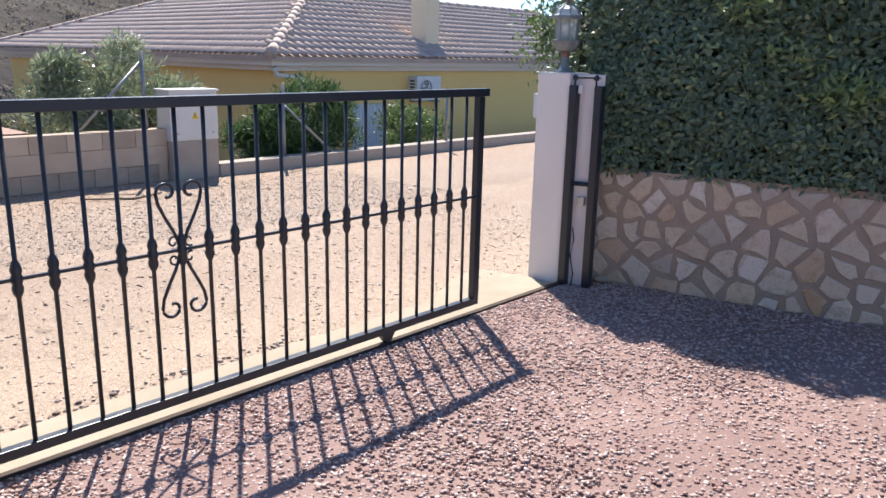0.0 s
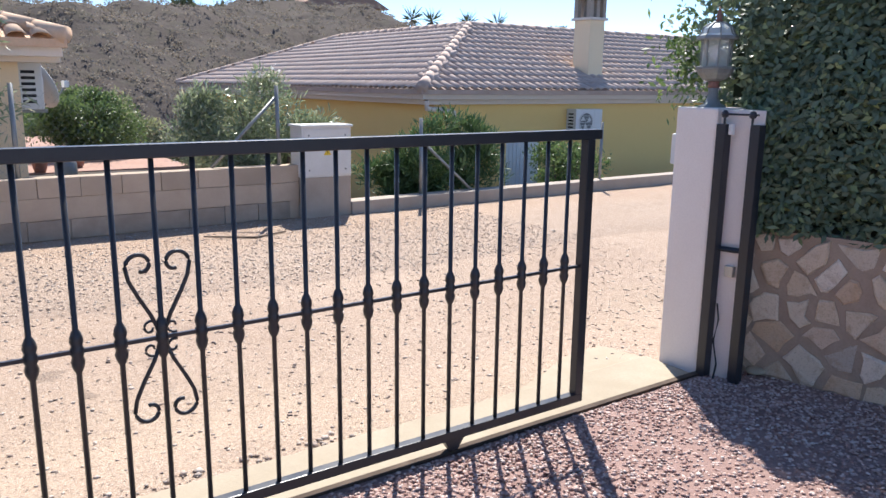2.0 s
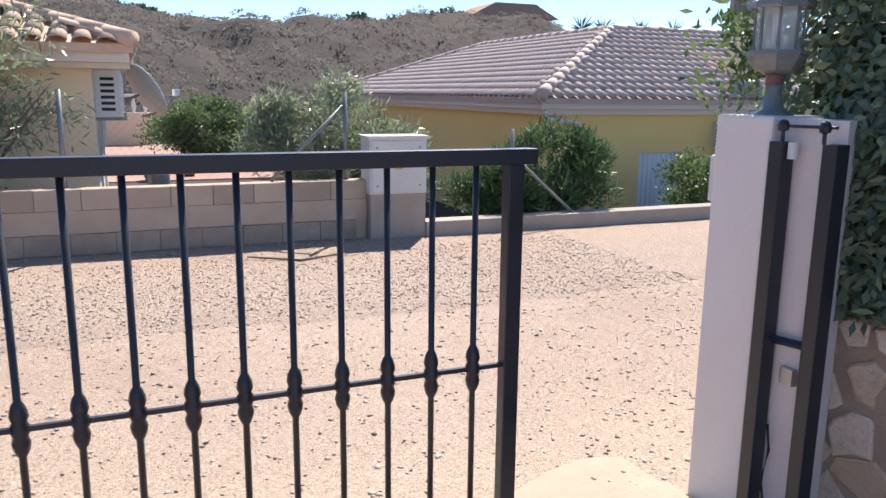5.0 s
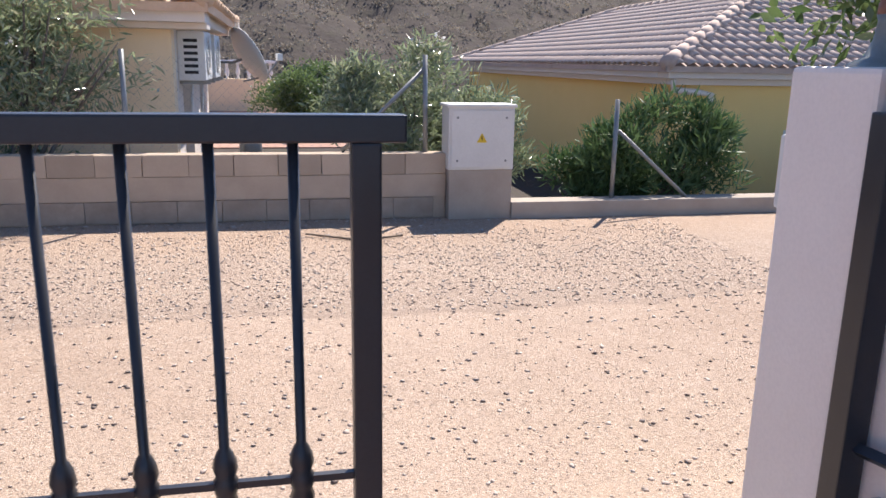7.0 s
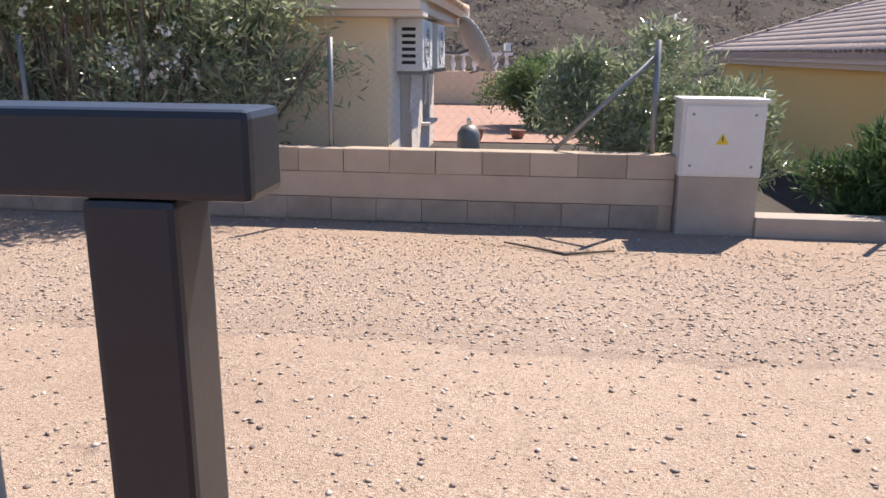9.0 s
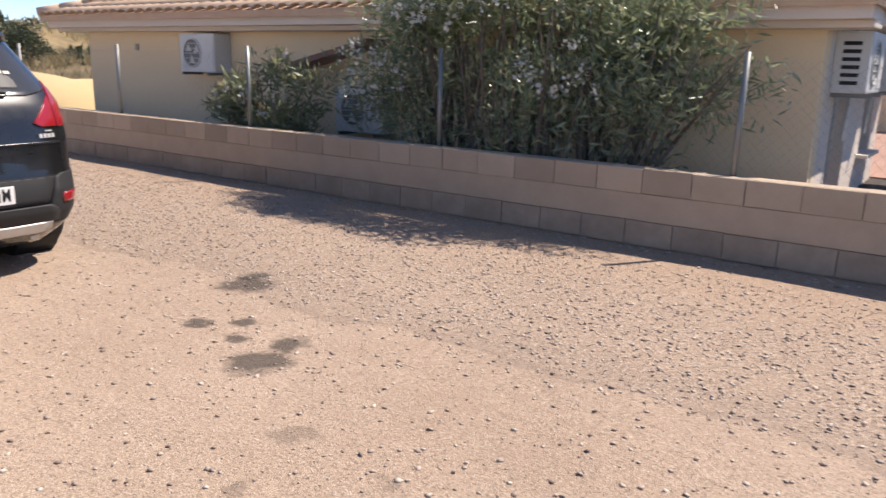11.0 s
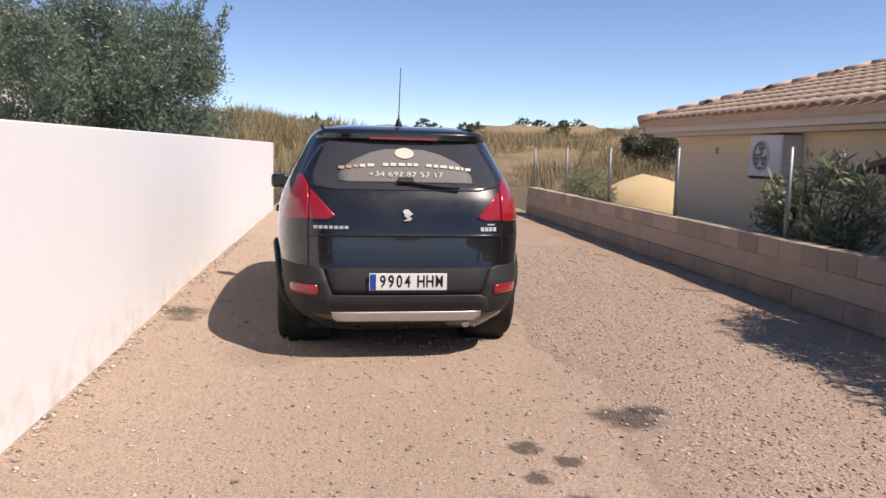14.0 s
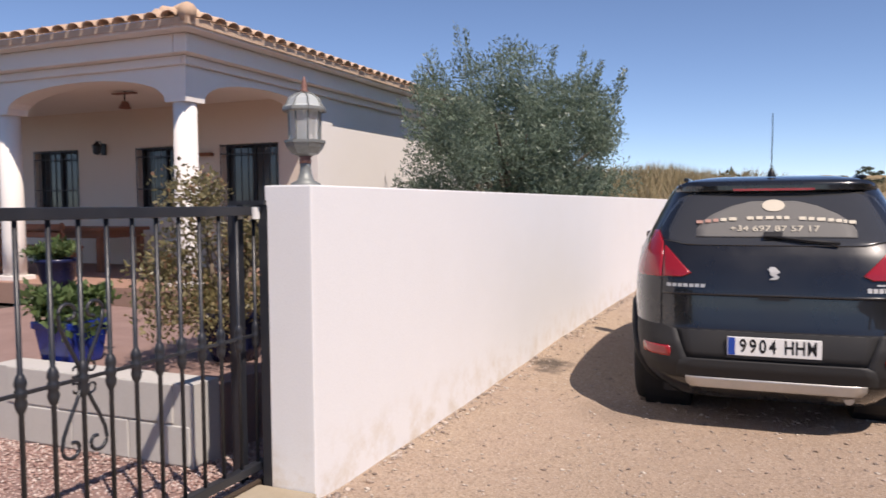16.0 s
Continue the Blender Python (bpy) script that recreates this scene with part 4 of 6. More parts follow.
# ---- houses ----
def tile_mesh(material, length=0.44, width=0.2, rise=0.062):
    """One barrel tile: a tapered half round, open below, with thickness at its lower lip."""
    bm = bmesh.new()
    rows = []
    for y, w, dz in ((0, 0.5, 0.02), (length, 0.42, 0.0)):
        for lift in (0.0, -0.014):
            ring = []
            for k in range(7):
                a = math.pi * k / 6
                ring.append(bm.verts.new((math.cos(a) * width * w, y, math.sin(a) * (rise + lift) + dz)))
            rows.append(ring)
    for a, b in ((rows[0], rows[2]), (rows[1], rows[3]), (rows[0], rows[1])):
        for k in range(6):
            bm.faces.new((a[k], a[k + 1], b[k + 1], b[k]))
    me = bpy.data.meshes.new("tile")
    bmesh.ops.recalc_face_normals(bm, faces=bm.faces)
    bm.to_mesh(me)
    bm.free()
    me.materials.append(material)
    me.shade_smooth()
    return me


def roof_face(parent, corners, material, pitch_x=0.235, pitch_y=0.36, single_rows=0, tile=None, seed=1):
    """Tiles on a four- or three-cornered slope. corners: two along the eave, then the upper ones. The lowest rows are tiles of their own, the rest one sheet of tiles."""
    r = random.Random(seed)
    a, b = Vector(corners[0]), Vector(corners[1])
    ex = (b - a).normalized()
    up = Vector(corners[2]) - a
    n = ex.cross(up).normalized()
    if n.z < 0:
        n = -n
    ey = n.cross(ex)
    if ey.z < 0:
        ey = -ey
    flat = [((Vector(c) - a).dot(ex), (Vector(c) - a).dot(ey)) for c in corners]
    hi = max(f[1] for f in flat)

    def span(v):
        xs = []
        for p, q in zip(flat, flat[1:] + flat[:1]):
            if (p[1] - v) * (q[1] - v) <= 0 and abs(p[1] - q[1]) > 1e-6:
                xs.append(p[0] + (q[0] - p[0]) * (v - p[1]) / (q[1] - p[1]))
        return (min(xs), max(xs)) if xs else (0, 0)

    tile = tile or tile_mesh(material)
    verts, faces = [], []
    base = [v.co.copy() for v in tile.vertices]
    polys = [tuple(p.vertices) for p in tile.polygons]
    rot = Matrix((ex, ey, n)).transposed().to_4x4()
    row = 0
    v = -0.04
    while v < hi - 0.1:
        lo_x, hi_x = span(max(v, 0.01) + 0.15)
        k = int(math.ceil((lo_x - 0.05) / pitch_x))
        while k * pitch_x < hi_x + 0.05:
            m = Matrix.Translation(a + ex * (k * pitch_x) + ey * (v + r.uniform(-0.008, 0.008)) + n * 0.035) @ rot @ Matrix.Rotation(r.uniform(-0.02, 0.02), 4, "Z")
            if row < single_rows:
                o = new("tile", tile)
                o.parent = parent
                o.matrix_parent_inverse = parent.matrix_world.inverted()
                o.matrix_world = m
            else:
                s = len(verts)
                verts.extend(m @ p for p in base)
                faces.extend(tuple(i + s for i in f) for f in polys)
            k += 1
        v += pitch_y
        row += 1
    # the bed under the tiles
    s = len(verts)
    if verts:
        me = bpy.data.meshes.new("roof_tiling")
        me.from_pydata([tuple(p) for p in verts], [], faces)
        me.materials.append(material)
        me.shade_smooth()
        ob = new("roof_tiling", me)
        ob.parent, ob.matrix_parent_inverse = parent, parent.matrix_world.inverted()
        ob["kind"] = "stuff"
    bm = bmesh.new()
    top = [bm.verts.new(Vector(c) + n * 0.03) for c in corners]
    low = [bm.verts.new(Vector(c) - Vector((0, 0, 0.06))) for c in corners]
    bm.faces.new(top)
    bm.faces.new(low)
    for i in range(len(top)):
        j = (i + 1) % len(top)
        bm.faces.new((top[i], top[j], low[j], low[i]))
    bm.transform(parent.matrix_world.inverted())
    part("roof_slope", bm, material, parent)


def ridge_line(parent, a, b, material, r=0.1, piece=0.38):
    a, b = Vector(a), Vector(b)
    n = max(2, int((b - a).length / piece))
    d = (b - a).normalized()
    bm = rodded((0, 0, 0), (0, 0, (b - a).length / n * 1.12), r, r * 0.82, n=10)
    me = bpy.data.meshes.new("ridge_tile")
    bm.to_mesh(me)
    bm.free()
    me.materials.append(material)
    me.shade_smooth()
    for i in range(n):
        o = new("ridge_tile", me)
        o.parent, o.matrix_parent_inverse = parent, parent.matrix_world.inverted()
        o.matrix_world = Matrix.Translation(a.lerp(b, i / n) + Vector((0, 0, 0.05))) @ (d + Vector((0, 0, 0.03))).to_track_quat("Z", "Y").to_matrix().to_4x4()


def add(parent, name, bm, material, label="", smooth=False):
    bm.transform(parent.matrix_world.inverted())
    return part(name, bm, material, parent, label, smooth)


def wall_with_holes(x0, x1, z0, z1, holes, y0, y1):
    """A wall slab in x and z with rectangular holes right through it."""
    bm = bmesh.new()
    xs = sorted({x0, x1, *[h[0] for h in holes], *[h[1] for h in holes]})
    zs = sorted({z0, z1, *[h[2] for h in holes], *[h[3] for h in holes]})
    for xa, xb in zip(xs, xs[1:]):
        za = None
        for zc, zd in zip(zs, zs[1:]):
            mx, mz = (xa + xb) / 2, (zc + zd) / 2
            if not any(h[0] < mx < h[1] and h[2] < mz < h[3] for h in holes):
                box(bm, xa, xb, y0, y1, zc, zd)
    bmesh.ops.remove_doubles(bm, verts=bm.verts, dist=0.0005)
    return bm


def build_ac(at, turn, label):
    g = thing("air_conditioner", at, label, "air conditioner", "outdoor air conditioners", turn)
    part("casing", boxed(-0.40, 0.40, -0.30, 0.0, 0.0, 0.55, bevel=0.015), PLASTIC, g)
    part("fan_grille", turned([(0.205, -0.318), (0.215, -0.305), (0.215, -0.299), (0.19, -0.299), (0.19, -0.318), (0.205, -0.318)], 24, (-0.1, 0, 0.275), "Y", True), GREY_BOX, g, "round fan guard")
    # no hole in the casing: the shade behind the guard is this disc's grey
    part("fan_shade_disc", turned([(0.19, -0.304), (0.19, -0.2995)], 24, (-0.1, 0, 0.275), "Y"), FAN_SHADE, g, "flat grey disc coloured as the shaded fan opening")
    for k in range(5):
        part("fan_bar", boxed(-0.29, 0.09, -0.312, -0.305, 0.125 + 0.07 * k, 0.133 + 0.07 * k), GREY_BOX, g)
    for k in range(3):
        a = 2 * math.pi * k / 3 + 0.4
        part("fan_blade", prism([(-0.1 + 0.03 * math.cos(a - 0.6), 0.275 + 0.03 * math.sin(a - 0.6)), (-0.1 + 0.16 * math.cos(a - 0.3), 0.275 + 0.16 * math.sin(a - 0.3)), (-0.1 + 0.16 * math.cos(a + 0.5), 0.275 + 0.16 * math.sin(a + 0.5))], -0.3055, -0.3045), GREY_BOX, g)
    part("side_panel", boxed(0.16, 0.38, -0.306, -0.299, 0.04, 0.51, bevel=0.004), PLASTIC, g)
    # black strips on the uncut side, in place of the shade in air slots
    for k in range(6):
        part("slot_shade", boxed(-0.404, -0.395, -0.22, -0.07, 0.075 + 0.07 * k, 0.11 + 0.07 * k), DARK, g, "black strip painted as a shaded air slot")
    for x in (-0.3, 0.3):
        part("bracket", boxed(x - 0.02, x + 0.02, -0.34, 0.0, -0.04, 0.0), GALV, g)
    part("pipe", tube([(0.38, -0.1, 0.1), (0.46, -0.1, 0.1), (0.48, -0.05, 0.0), (0.48, -0.02, -0.5)], 0.018), PLASTIC, g, "white lagged pipe")
    return g


def build_house_b():
    g = thing("house", (-3.0, 15.0, 0.05), "cream rendered bungalow with a clay tile roof", "house", "neighbouring houses")
    wy, ez = 10.75, 2.0
    tile = tile_mesh(TILE_B)
    # long wall to the lane
    add(g, "wall", boxed(-9.0, 2.7, wy, wy + 0.25, -0.1, 1.80), CREAM)
    add(g, "wall", boxed(-9.0, -8.75, wy + 0.25, 19.5, -0.1, 1.80), CREAM)
    bm = wall_with_holes(wy + 0.25, 14.7, -0.1, 1.80, [(11.5, 12.4, 0.02, 1.35), (13.4, 14.1, 0.5, 1.4)], -2.7, -2.45)
    bm.transform(Matrix.Rotation(math.pi / 2, 4, "Z"))
    add(g, "wall", bm, TRIM, "sunlit white end wall")
    add(g, "wall", boxed(-8.75, 2.45, 14.45, 14.7, -0.1, 1.80), CREAM)
    add(g, "door", boxed(2.50, 2.54, 11.5, 12.4, 0.02, 1.35), WINDOW_GLASS, "dark glazed door")
    add(g, "window", boxed(2.50, 2.54, 13.4, 14.1, 0.5, 1.4), WINDOW_GLASS, "dark side window")
    for y in (11.5, 11.95, 12.36):
        add(g, "door_frame", boxed(2.54, 2.58, y, y + 0.05, 0.02, 1.35), PLASTIC)
    add(g, "window_sill", boxed(2.7, 2.82, 13.3, 14.2, 0.46, 0.5), TRIM)
    # moulded eave: fascia and stepped soffit
    for y0, z0, z1 in ((10.28, 1.84, 1.99), (10.45, 1.78, 1.85)):
        add(g, "fascia", boxed(-9.45, 3.1, y0, wy + 0.1, z0, z1, bevel=0.012), TRIM, "pale moulded eave")
    add(g, "fascia", boxed(2.7, 3.04, wy + 0.1, 15.1, 1.84, 1.99, bevel=0.012), TRIM, "pale moulded eave")
    add(g, "fascia", boxed(-9.45, -9.0, wy + 0.1, 19.9, 1.84, 1.99, bevel=0.012), TRIM, "pale moulded eave")
    x0, y0, x1 = -9.55, 10.2, 3.14
    d, s = 4.75, 0.31
    pk = (x0 + d, y0 + d, ez + s * d)
    pe = (-1.2, y0 + d, ez + s * d)
    roof_face(g, [(x0, y0, ez), (-1.2 + 0.9, y0, ez), pe, pk], TILE_B, single_rows=4, tile=tile, seed=2)
    roof_face(g, [(x0, y0 + 2 * d, ez), (x0, y0, ez), pk, (x0 + d, y0 + d + 0.2, ez + s * d)], TILE_B, tile=tile, seed=3)
    # lower east wing
    we = (x1 - 2.4, y0 + 2.45, ez + s * 2.4)
    roof_face(g, [(-0.4, y0, ez), (x1, y0, ez), we, (-0.4, y0 + 2.45, ez + s * 2.4)], TILE_B, single_rows=2, tile=tile, seed=4)
    roof_face(g, [(x1, y0, ez), (x1, y0 + 4.9, ez), we], TILE_B, single_rows=1, tile=tile, seed=5)
    ridge_line(g, (x0, y0, ez + 0.02), pk, TILE_B)
    ridge_line(g, pk, pe, TILE_B)
    ridge_line(g, (x1, y0, ez + 0.02), we, TILE_B)
    ridge_line(g, (x1, y0 + 4.9, ez + 0.02), we, TILE_B)
    ridge_line(g, we, (-0.8, we[1], we[2]), TILE_B)
    add(g, "roof_back", prism([(-9.5, ez - 0.02), (x0 + d, ez + s * d - 0.08), (-1.2, ez + s * d - 0.08), (2.5, ez - 0.02)], y0 + d + 0.1, y0 + d + 0.2), TILE_B)
    add(g, "eave_end", boxed(3.0, 3.2, 14.95, 15.15, 1.95, 2.10, bevel=0.02), TRIM)
    # a dark tiled canopy over a side door, and a vent
    add(g, "canopy", prism([(-3.55, 1.30), (-2.2, 1.62), (-2.2, 1.68), (-3.6, 1.36)], 10.3, 10.74), COPPER, "small dark tiled canopy")
    add(g, "vent", boxed(-7.62, -7.52, wy - 0.012, wy, 1.50, 1.60, bevel=0.003), CONCRETE, "small wall vent")
    build_ac((-5.62, wy, 1.20), 0, "white outdoor unit hung under the eave")
    build_ac((-2.45, 10.75, 0.55), 0, "white outdoor unit hung low behind the oleander")
    build_ac((2.7, 11.6, 1.24), 90, "white outdoor unit on the end wall")
    build_ac((2.7, 13.0, 1.24), 90, "white outdoor unit on the end wall")
    dish = thing("satellite_dish", (2.7, 14.2, 1.45), "grey satellite dish on a wall arm", "satellite dish", "", 25)
    bm = turned([(0.001, 0.0), (0.2, 0.02), (0.36, 0.065), (0.46, 0.115), (0.455, 0.125), (0.36, 0.078), (0.2, 0.034), (0.001, 0.014)], 28)
    bm.transform(Matrix.Translation((0.62, 0, 0.05)) @ Matrix.Rotation(radians(62), 4, "Y"))
    part("reflector", bm, GREY_BOX, dish, smooth=True)
    part("arm", tube([(0, 0, 0), (0.45, 0, -0.02), (0.6, 0, 0.03)], 0.022), GALV, dish)
    part("feed_arm", tube([(0.62, 0, -0.3), (1.0, 0, -0.22), (1.22, 0, 0.05)], 0.014), GALV, dish)
    part("receiver", boxed(1.18, 1.27, -0.04, 0.04, 0.02, 0.13, bevel=0.01), PLASTIC, dish)


build_house_b()


def build_house_a():
    g = thing("house", (15.0, 18.0, -1.0), "yellow rendered bungalow with a weathered tile roof", "house", "neighbouring houses")
    tile = tile_mesh(TILE_A, 0.42, 0.19, 0.062)
    ez, s = 1.455, 0.375
    x0, y0, d = 9.38, 12.6, 4.07
    rz = ez + s * d
    bm = wall_with_holes(9.88, 23.5, -1.2, 1.25, [(11.70, 12.66, -0.85, 0.50)], 12.93, 13.18)
    add(g, "wall", bm, YELLOW)
    add(g, "shutter_box", boxed(11.70, 12.66, 12.99, 13.05, -0.85, 0.50), PLASTIC, "closed white roller shutter")
    for k in range(9):
        add(g, "shutter_slat", boxed(11.72 + 0.104 * k, 11.81 + 0.104 * k, 12.975, 12.991, -0.82, 0.48), PLASTIC)
    add(g, "wall", boxed(9.88, 10.13, 13.18, 27.3, -1.2, 1.25), YELLOW)
    add(g, "wall", boxed(10.13, 23.5, 21.3, 21.5, -1.2, 1.25), YELLOW)
    for a in ((9.46, 23.7, 12.68, 13.05, 1.30, 1.455), (9.46, 10.05, 13.05, 27.9, 1.30, 1.455), (9.62, 23.7, 12.82, 13.05, 1.20, 1.31), (9.62, 10.05, 13.05, 27.9, 1.20, 1.31)):
        add(g, "fascia", boxed(*a, bevel=0.015), TRIM, "pale moulded eave")
    # gutter outlet at the corner
    add(g, "gutter_pipe", tube([(9.56, 12.72, 1.28), (9.6, 12.76, 1.13), (10.05, 12.8, 1.09), (10.3, 12.86, 1.06), (10.32, 12.88, 0.6), (10.32, 12.88, -1.0)], 0.05, 8), TRIM, "pale rain pipe", True)
    pk, pn = (x0 + d, y0 + d, rz), (x0 + d, 23.6, rz)
    roof_face(g, [(x0, 27.9, ez), (x0, y0, ez), pk, pn], TILE_A, 0.215, 0.36, 1, tile, 11)
    roof_face(g, [(x0, y0, ez), (25.5, y0, ez), (23.5, y0 + d, rz), pk], TILE_A, 0.215, 0.36, 3, tile, 12)
    roof_face(g, [(19.4, 27.9, ez), (x0, 27.9, ez), pn], TILE_A, 0.215, 0.36, 0, tile, 13)
    ridge_line(g, (x0, y0, ez + 0.02), pk, RIDGE_A, 0.12, 0.42)
    ridge_line(g, pk, pn, RIDGE_A, 0.12, 0.42)
    ridge_line(g, pk, (23.5, y0 + d, rz), RIDGE_A, 0.12, 0.42)
    ridge_line(g, (x0, 27.9, ez + 0.02), pn, RIDGE_A, 0.12, 0.42)
    # chimney with its arched cap
    cx, cy = 14.62, 13.6
    add(g, "chimney", boxed(cx - 0.23, cx + 0.23, cy - 0.25, cy + 0.25, 1.5, 3.06, bevel=0.01), CREAM, "rendered chimney shaft")
    add(g, "chimney_collar", boxed(cx - 0.29, cx + 0.29, cy - 0.30, cy + 0.30, 3.04, 3.10, bevel=0.01), TRIM)
    for dx in (-0.2, 0.0, 0.2):
        for dy in (-0.2, 0.2):
            add(g, "cap_pier", boxed(cx + dx - 0.05, cx + dx + 0.05, cy + dy - 0.06, cy + dy + 0.06, 3.10, 3.55), CONCRETE)
    add(g, "cap_band", boxed(cx - 0.27, cx + 0.27, cy - 0.27, cy + 0.27, 3.50, 3.57, bevel=0.01), CONCRETE)
    bm = turned([(0.45, 0.0), (0.45, 0.03), (0.2, 0.14), (0.04, 0.2)], 8, (cx, cy, 3.57))
    add(g, "cap_roof", bm, RIDGE_A, "small tiled chimney cap")
    g.location += Vector((0.12, 0.2, 0.01))
    build_ac((13.90, 13.13, 0.55), 0, "white outdoor unit on the yellow wall")


build_house_a()


def arch_wall(x0, x1, z_spring, z_apex, z_top, y0, y1, n=18):
    """The wall above an arch, between two columns."""
    pts = []
    for i in range(n + 1):
        a = math.pi * i / n
        c = -math.cos(a)
        pts.append(((x0 + x1) / 2 + (x1 - x0) / 2 * c, z_spring + (z_apex - z_spring) * math.sin(a) ** 0.8))
    bm = bmesh.new()
    for (xa, za), (xb, zb) in zip(pts, pts[1:]):
        q = [bm.verts.new(p) for p in ((xa, y0, za), (xb, y0, zb), (xb, y0, z_top), (xa, y0, z_top), (xa, y1, za), (xb, y1, zb), (xb, y1, z_top), (xa, y1, z_top))]
        for f in ((0, 1, 2, 3), (7, 6, 5, 4), (0, 4, 5, 1), (3, 2, 6, 7)):
            bm.faces.new([q[k] for k in f])
    bmesh.ops.remove_doubles(bm, verts=bm.verts, dist=0.0005)
    return bm


def build_villa():
    g = thing("villa", (-8.0, -6.0, 0.1), "white villa with an arched corner porch and clay tiles", "house")
    fz, sp, ap, ct = 0.32, 2.83, 3.20, 3.75
    add(g, "porch_floor", boxed(-7.2, -3.85, -10.6, -1.75, 0.0, fz, bevel=0.01), TERRACOTTA, "terracotta porch floor")
    for x, y in ((-4.2, -2.1), (-4.2, -5.52), (-4.2, -9.6)):
        add(g, "column", turned([(0.17, fz), (0.165, fz + 0.6), (0.155, sp)], 28, (x, y, 0)), VILLA_WHITE, "", True)
        add(g, "plinth", boxed(x - 0.2, x + 0.2, y - 0.2, y + 0.2, fz - 0.005, fz + 0.07, bevel=0.01), VILLA_WHITE)
    add(g, "pier", boxed(-7.7, -7.2, -2.28, -1.92, fz - 0.3, sp + 0.6), VILLA_WHITE)
    turn = Matrix.Rotation(math.pi / 2, 4, "Z")
    for ya, yb in ((-5.34, -2.28), (-9.42, -5.70)):
        bm = arch_wall(ya, yb, sp, ap, 3.34, 4.02, 4.38)
        bm.transform(turn)
        add(g, "arch", bm, VILLA_WHITE)
    add(g, "arch", arch_wall(-7.2, -4.38, sp, ap, 3.34, -2.28, -1.92), VILLA_WHITE)
    for y in (-2.28, -5.7):
        add(g, "beam_block", boxed(-4.38, -4.02, y, y + 0.36, sp, 3.34), VILLA_WHITE)
    add(g, "side_wall", boxed(-16.0, -7.7, -2.25, -1.95, -0.1, 3.34), VILLA_WHITE)
    holes = [(-8.7, -7.5, 1.35, 2.58), (-5.95, -4.75, 1.35, 2.56), (-3.95, -2.72, fz, 2.55)]
    bm = wall_with_holes(-10.6, -2.25, fz - 0.02, 3.34, holes, 7.2, 7.45)
    bm.transform(turn)
    add(g, "back_wall", bm, surface("porch_render", (0.74, 0.64, 0.54), (0.68, 0.57, 0.47), 0.88, grain=90, stain=0.8, bump=0.2, dist=0.003, amount=0.3))
    add(g, "porch_ceiling", boxed(-7.45, -4.38, -10.6, -1.92, 3.30, 3.36), VILLA_WHITE)
    for i, (ya, yb, za, zb) in enumerate(holes):
        w = add(g, "window" if i < 2 else "glazed_door", boxed(-7.40, -7.37, ya, yb, za, zb), WINDOW_GLASS, "dark window behind a black iron grille")
        for yy in (ya, (ya + yb) / 2 - 0.03, yb - 0.06):
            add(g, "window_frame", boxed(-7.37, -7.33, yy, yy + 0.06, za, zb), DARK)
        add(g, "window_frame", boxed(-7.37, -7.33, ya, yb, zb - 0.06, zb), DARK)
        for k in range(9):
            y = ya + (yb - ya) * k / 8
            add(g, "grille_bar", rodded((-7.17, y, za), (-7.17, y, zb), 0.009, n=6), BLACK)
        for z in (za + 0.03, za + 0.35 * (zb - za), zb - 0.18, zb - 0.03):
            add(g, "grille_rail", boxed(-7.178, -7.162, ya, yb, z - 0.01, z + 0.01), BLACK)
    # stepped cornice and roof
    for o, z0, z1 in ((0.07, 3.30, 3.42), (0.22, 3.42, 3.67), (0.44, 3.67, 3.75)):
        add(g, "cornice", boxed(-16.0, -4.02 + o, -1.92, -1.92 + o, z0, z1, bevel=0.02), VILLA_WHITE, "stepped white cornice")
        add(g, "cornice", boxed(-4.02, -4.02 + o, -11.0, -1.92, z0, z1, bevel=0.02), VILLA_WHITE, "stepped white cornice")
    ex, ey, ez = -3.55, -1.45, 3.76
    tile = tile_mesh(TILE_B, 0.46, 0.23, 0.075)
    pk = (ex - 4.5, ey - 4.5, ez + 1.4)
    roof_face(g, [(-16, ey, ez), (ex, ey, ez), pk, (-16, ey - 4.5, ez + 1.4)], TILE_B, 0.27, 0.40, 1, tile, 21)
    roof_face(g, [(ex, ey, ez), (ex, -12, ez), (ex - 4.5, -12, ez + 1.4), pk], TILE_B, 0.27, 0.40, 3, tile, 22)
    ridge_line(g, (ex, ey, ez + 0.03), pk, TILE_B, 0.12, 0.42)
    add(g, "roof_back", boxed(-16, -7.9, -12, -5.95, 3.3, 3.4), TILE_B)
    # things on and about the porch
    lamp = thing("wall_lantern", (-7.2, -6.8, 2.45), "small black wall lantern on the porch", "lantern")
    part("plate", boxed(0.0, 0.03, -0.06, 0.06, 0.0, 0.22, bevel=0.01), BLACK, lamp)
    part("arm", tube([(0.02, 0, 0.18), (0.10, 0, 0.26), (0.18, 0, 0.24)], 0.01), BLACK, lamp)
    part("body", turned([(0.03, 0.0), (0.07, 0.03), (0.085, 0.16), (0.10, 0.17), (0.03, 0.23), (0.01, 0.27)], 8, (0.18, 0, 0)), BLACK, lamp)
    fan = thing("ceiling_lamp", (-5.4, -4.4, 3.30), "dark red and black ceiling lamp under the porch", "ceiling lamp")
    part("rod", rodded((0, 0, -0.18), (0, 0, 0), 0.012), BLACK, fan)
    part("bar", boxed(-0.05, 0.05, -0.22, 0.22, -0.05, -0.03), COPPER, fan)
    part("shade", turned([(0.05, -0.17), (0.10, -0.27), (0.09, -0.28), (0.03, -0.18)], 14), COPPER, fan, "dark red shade")
    sign = thing("wall_bracket", (-7.2, -4.4, 2.35), "dark wooden shelf bracket on the porch wall", "bracket")
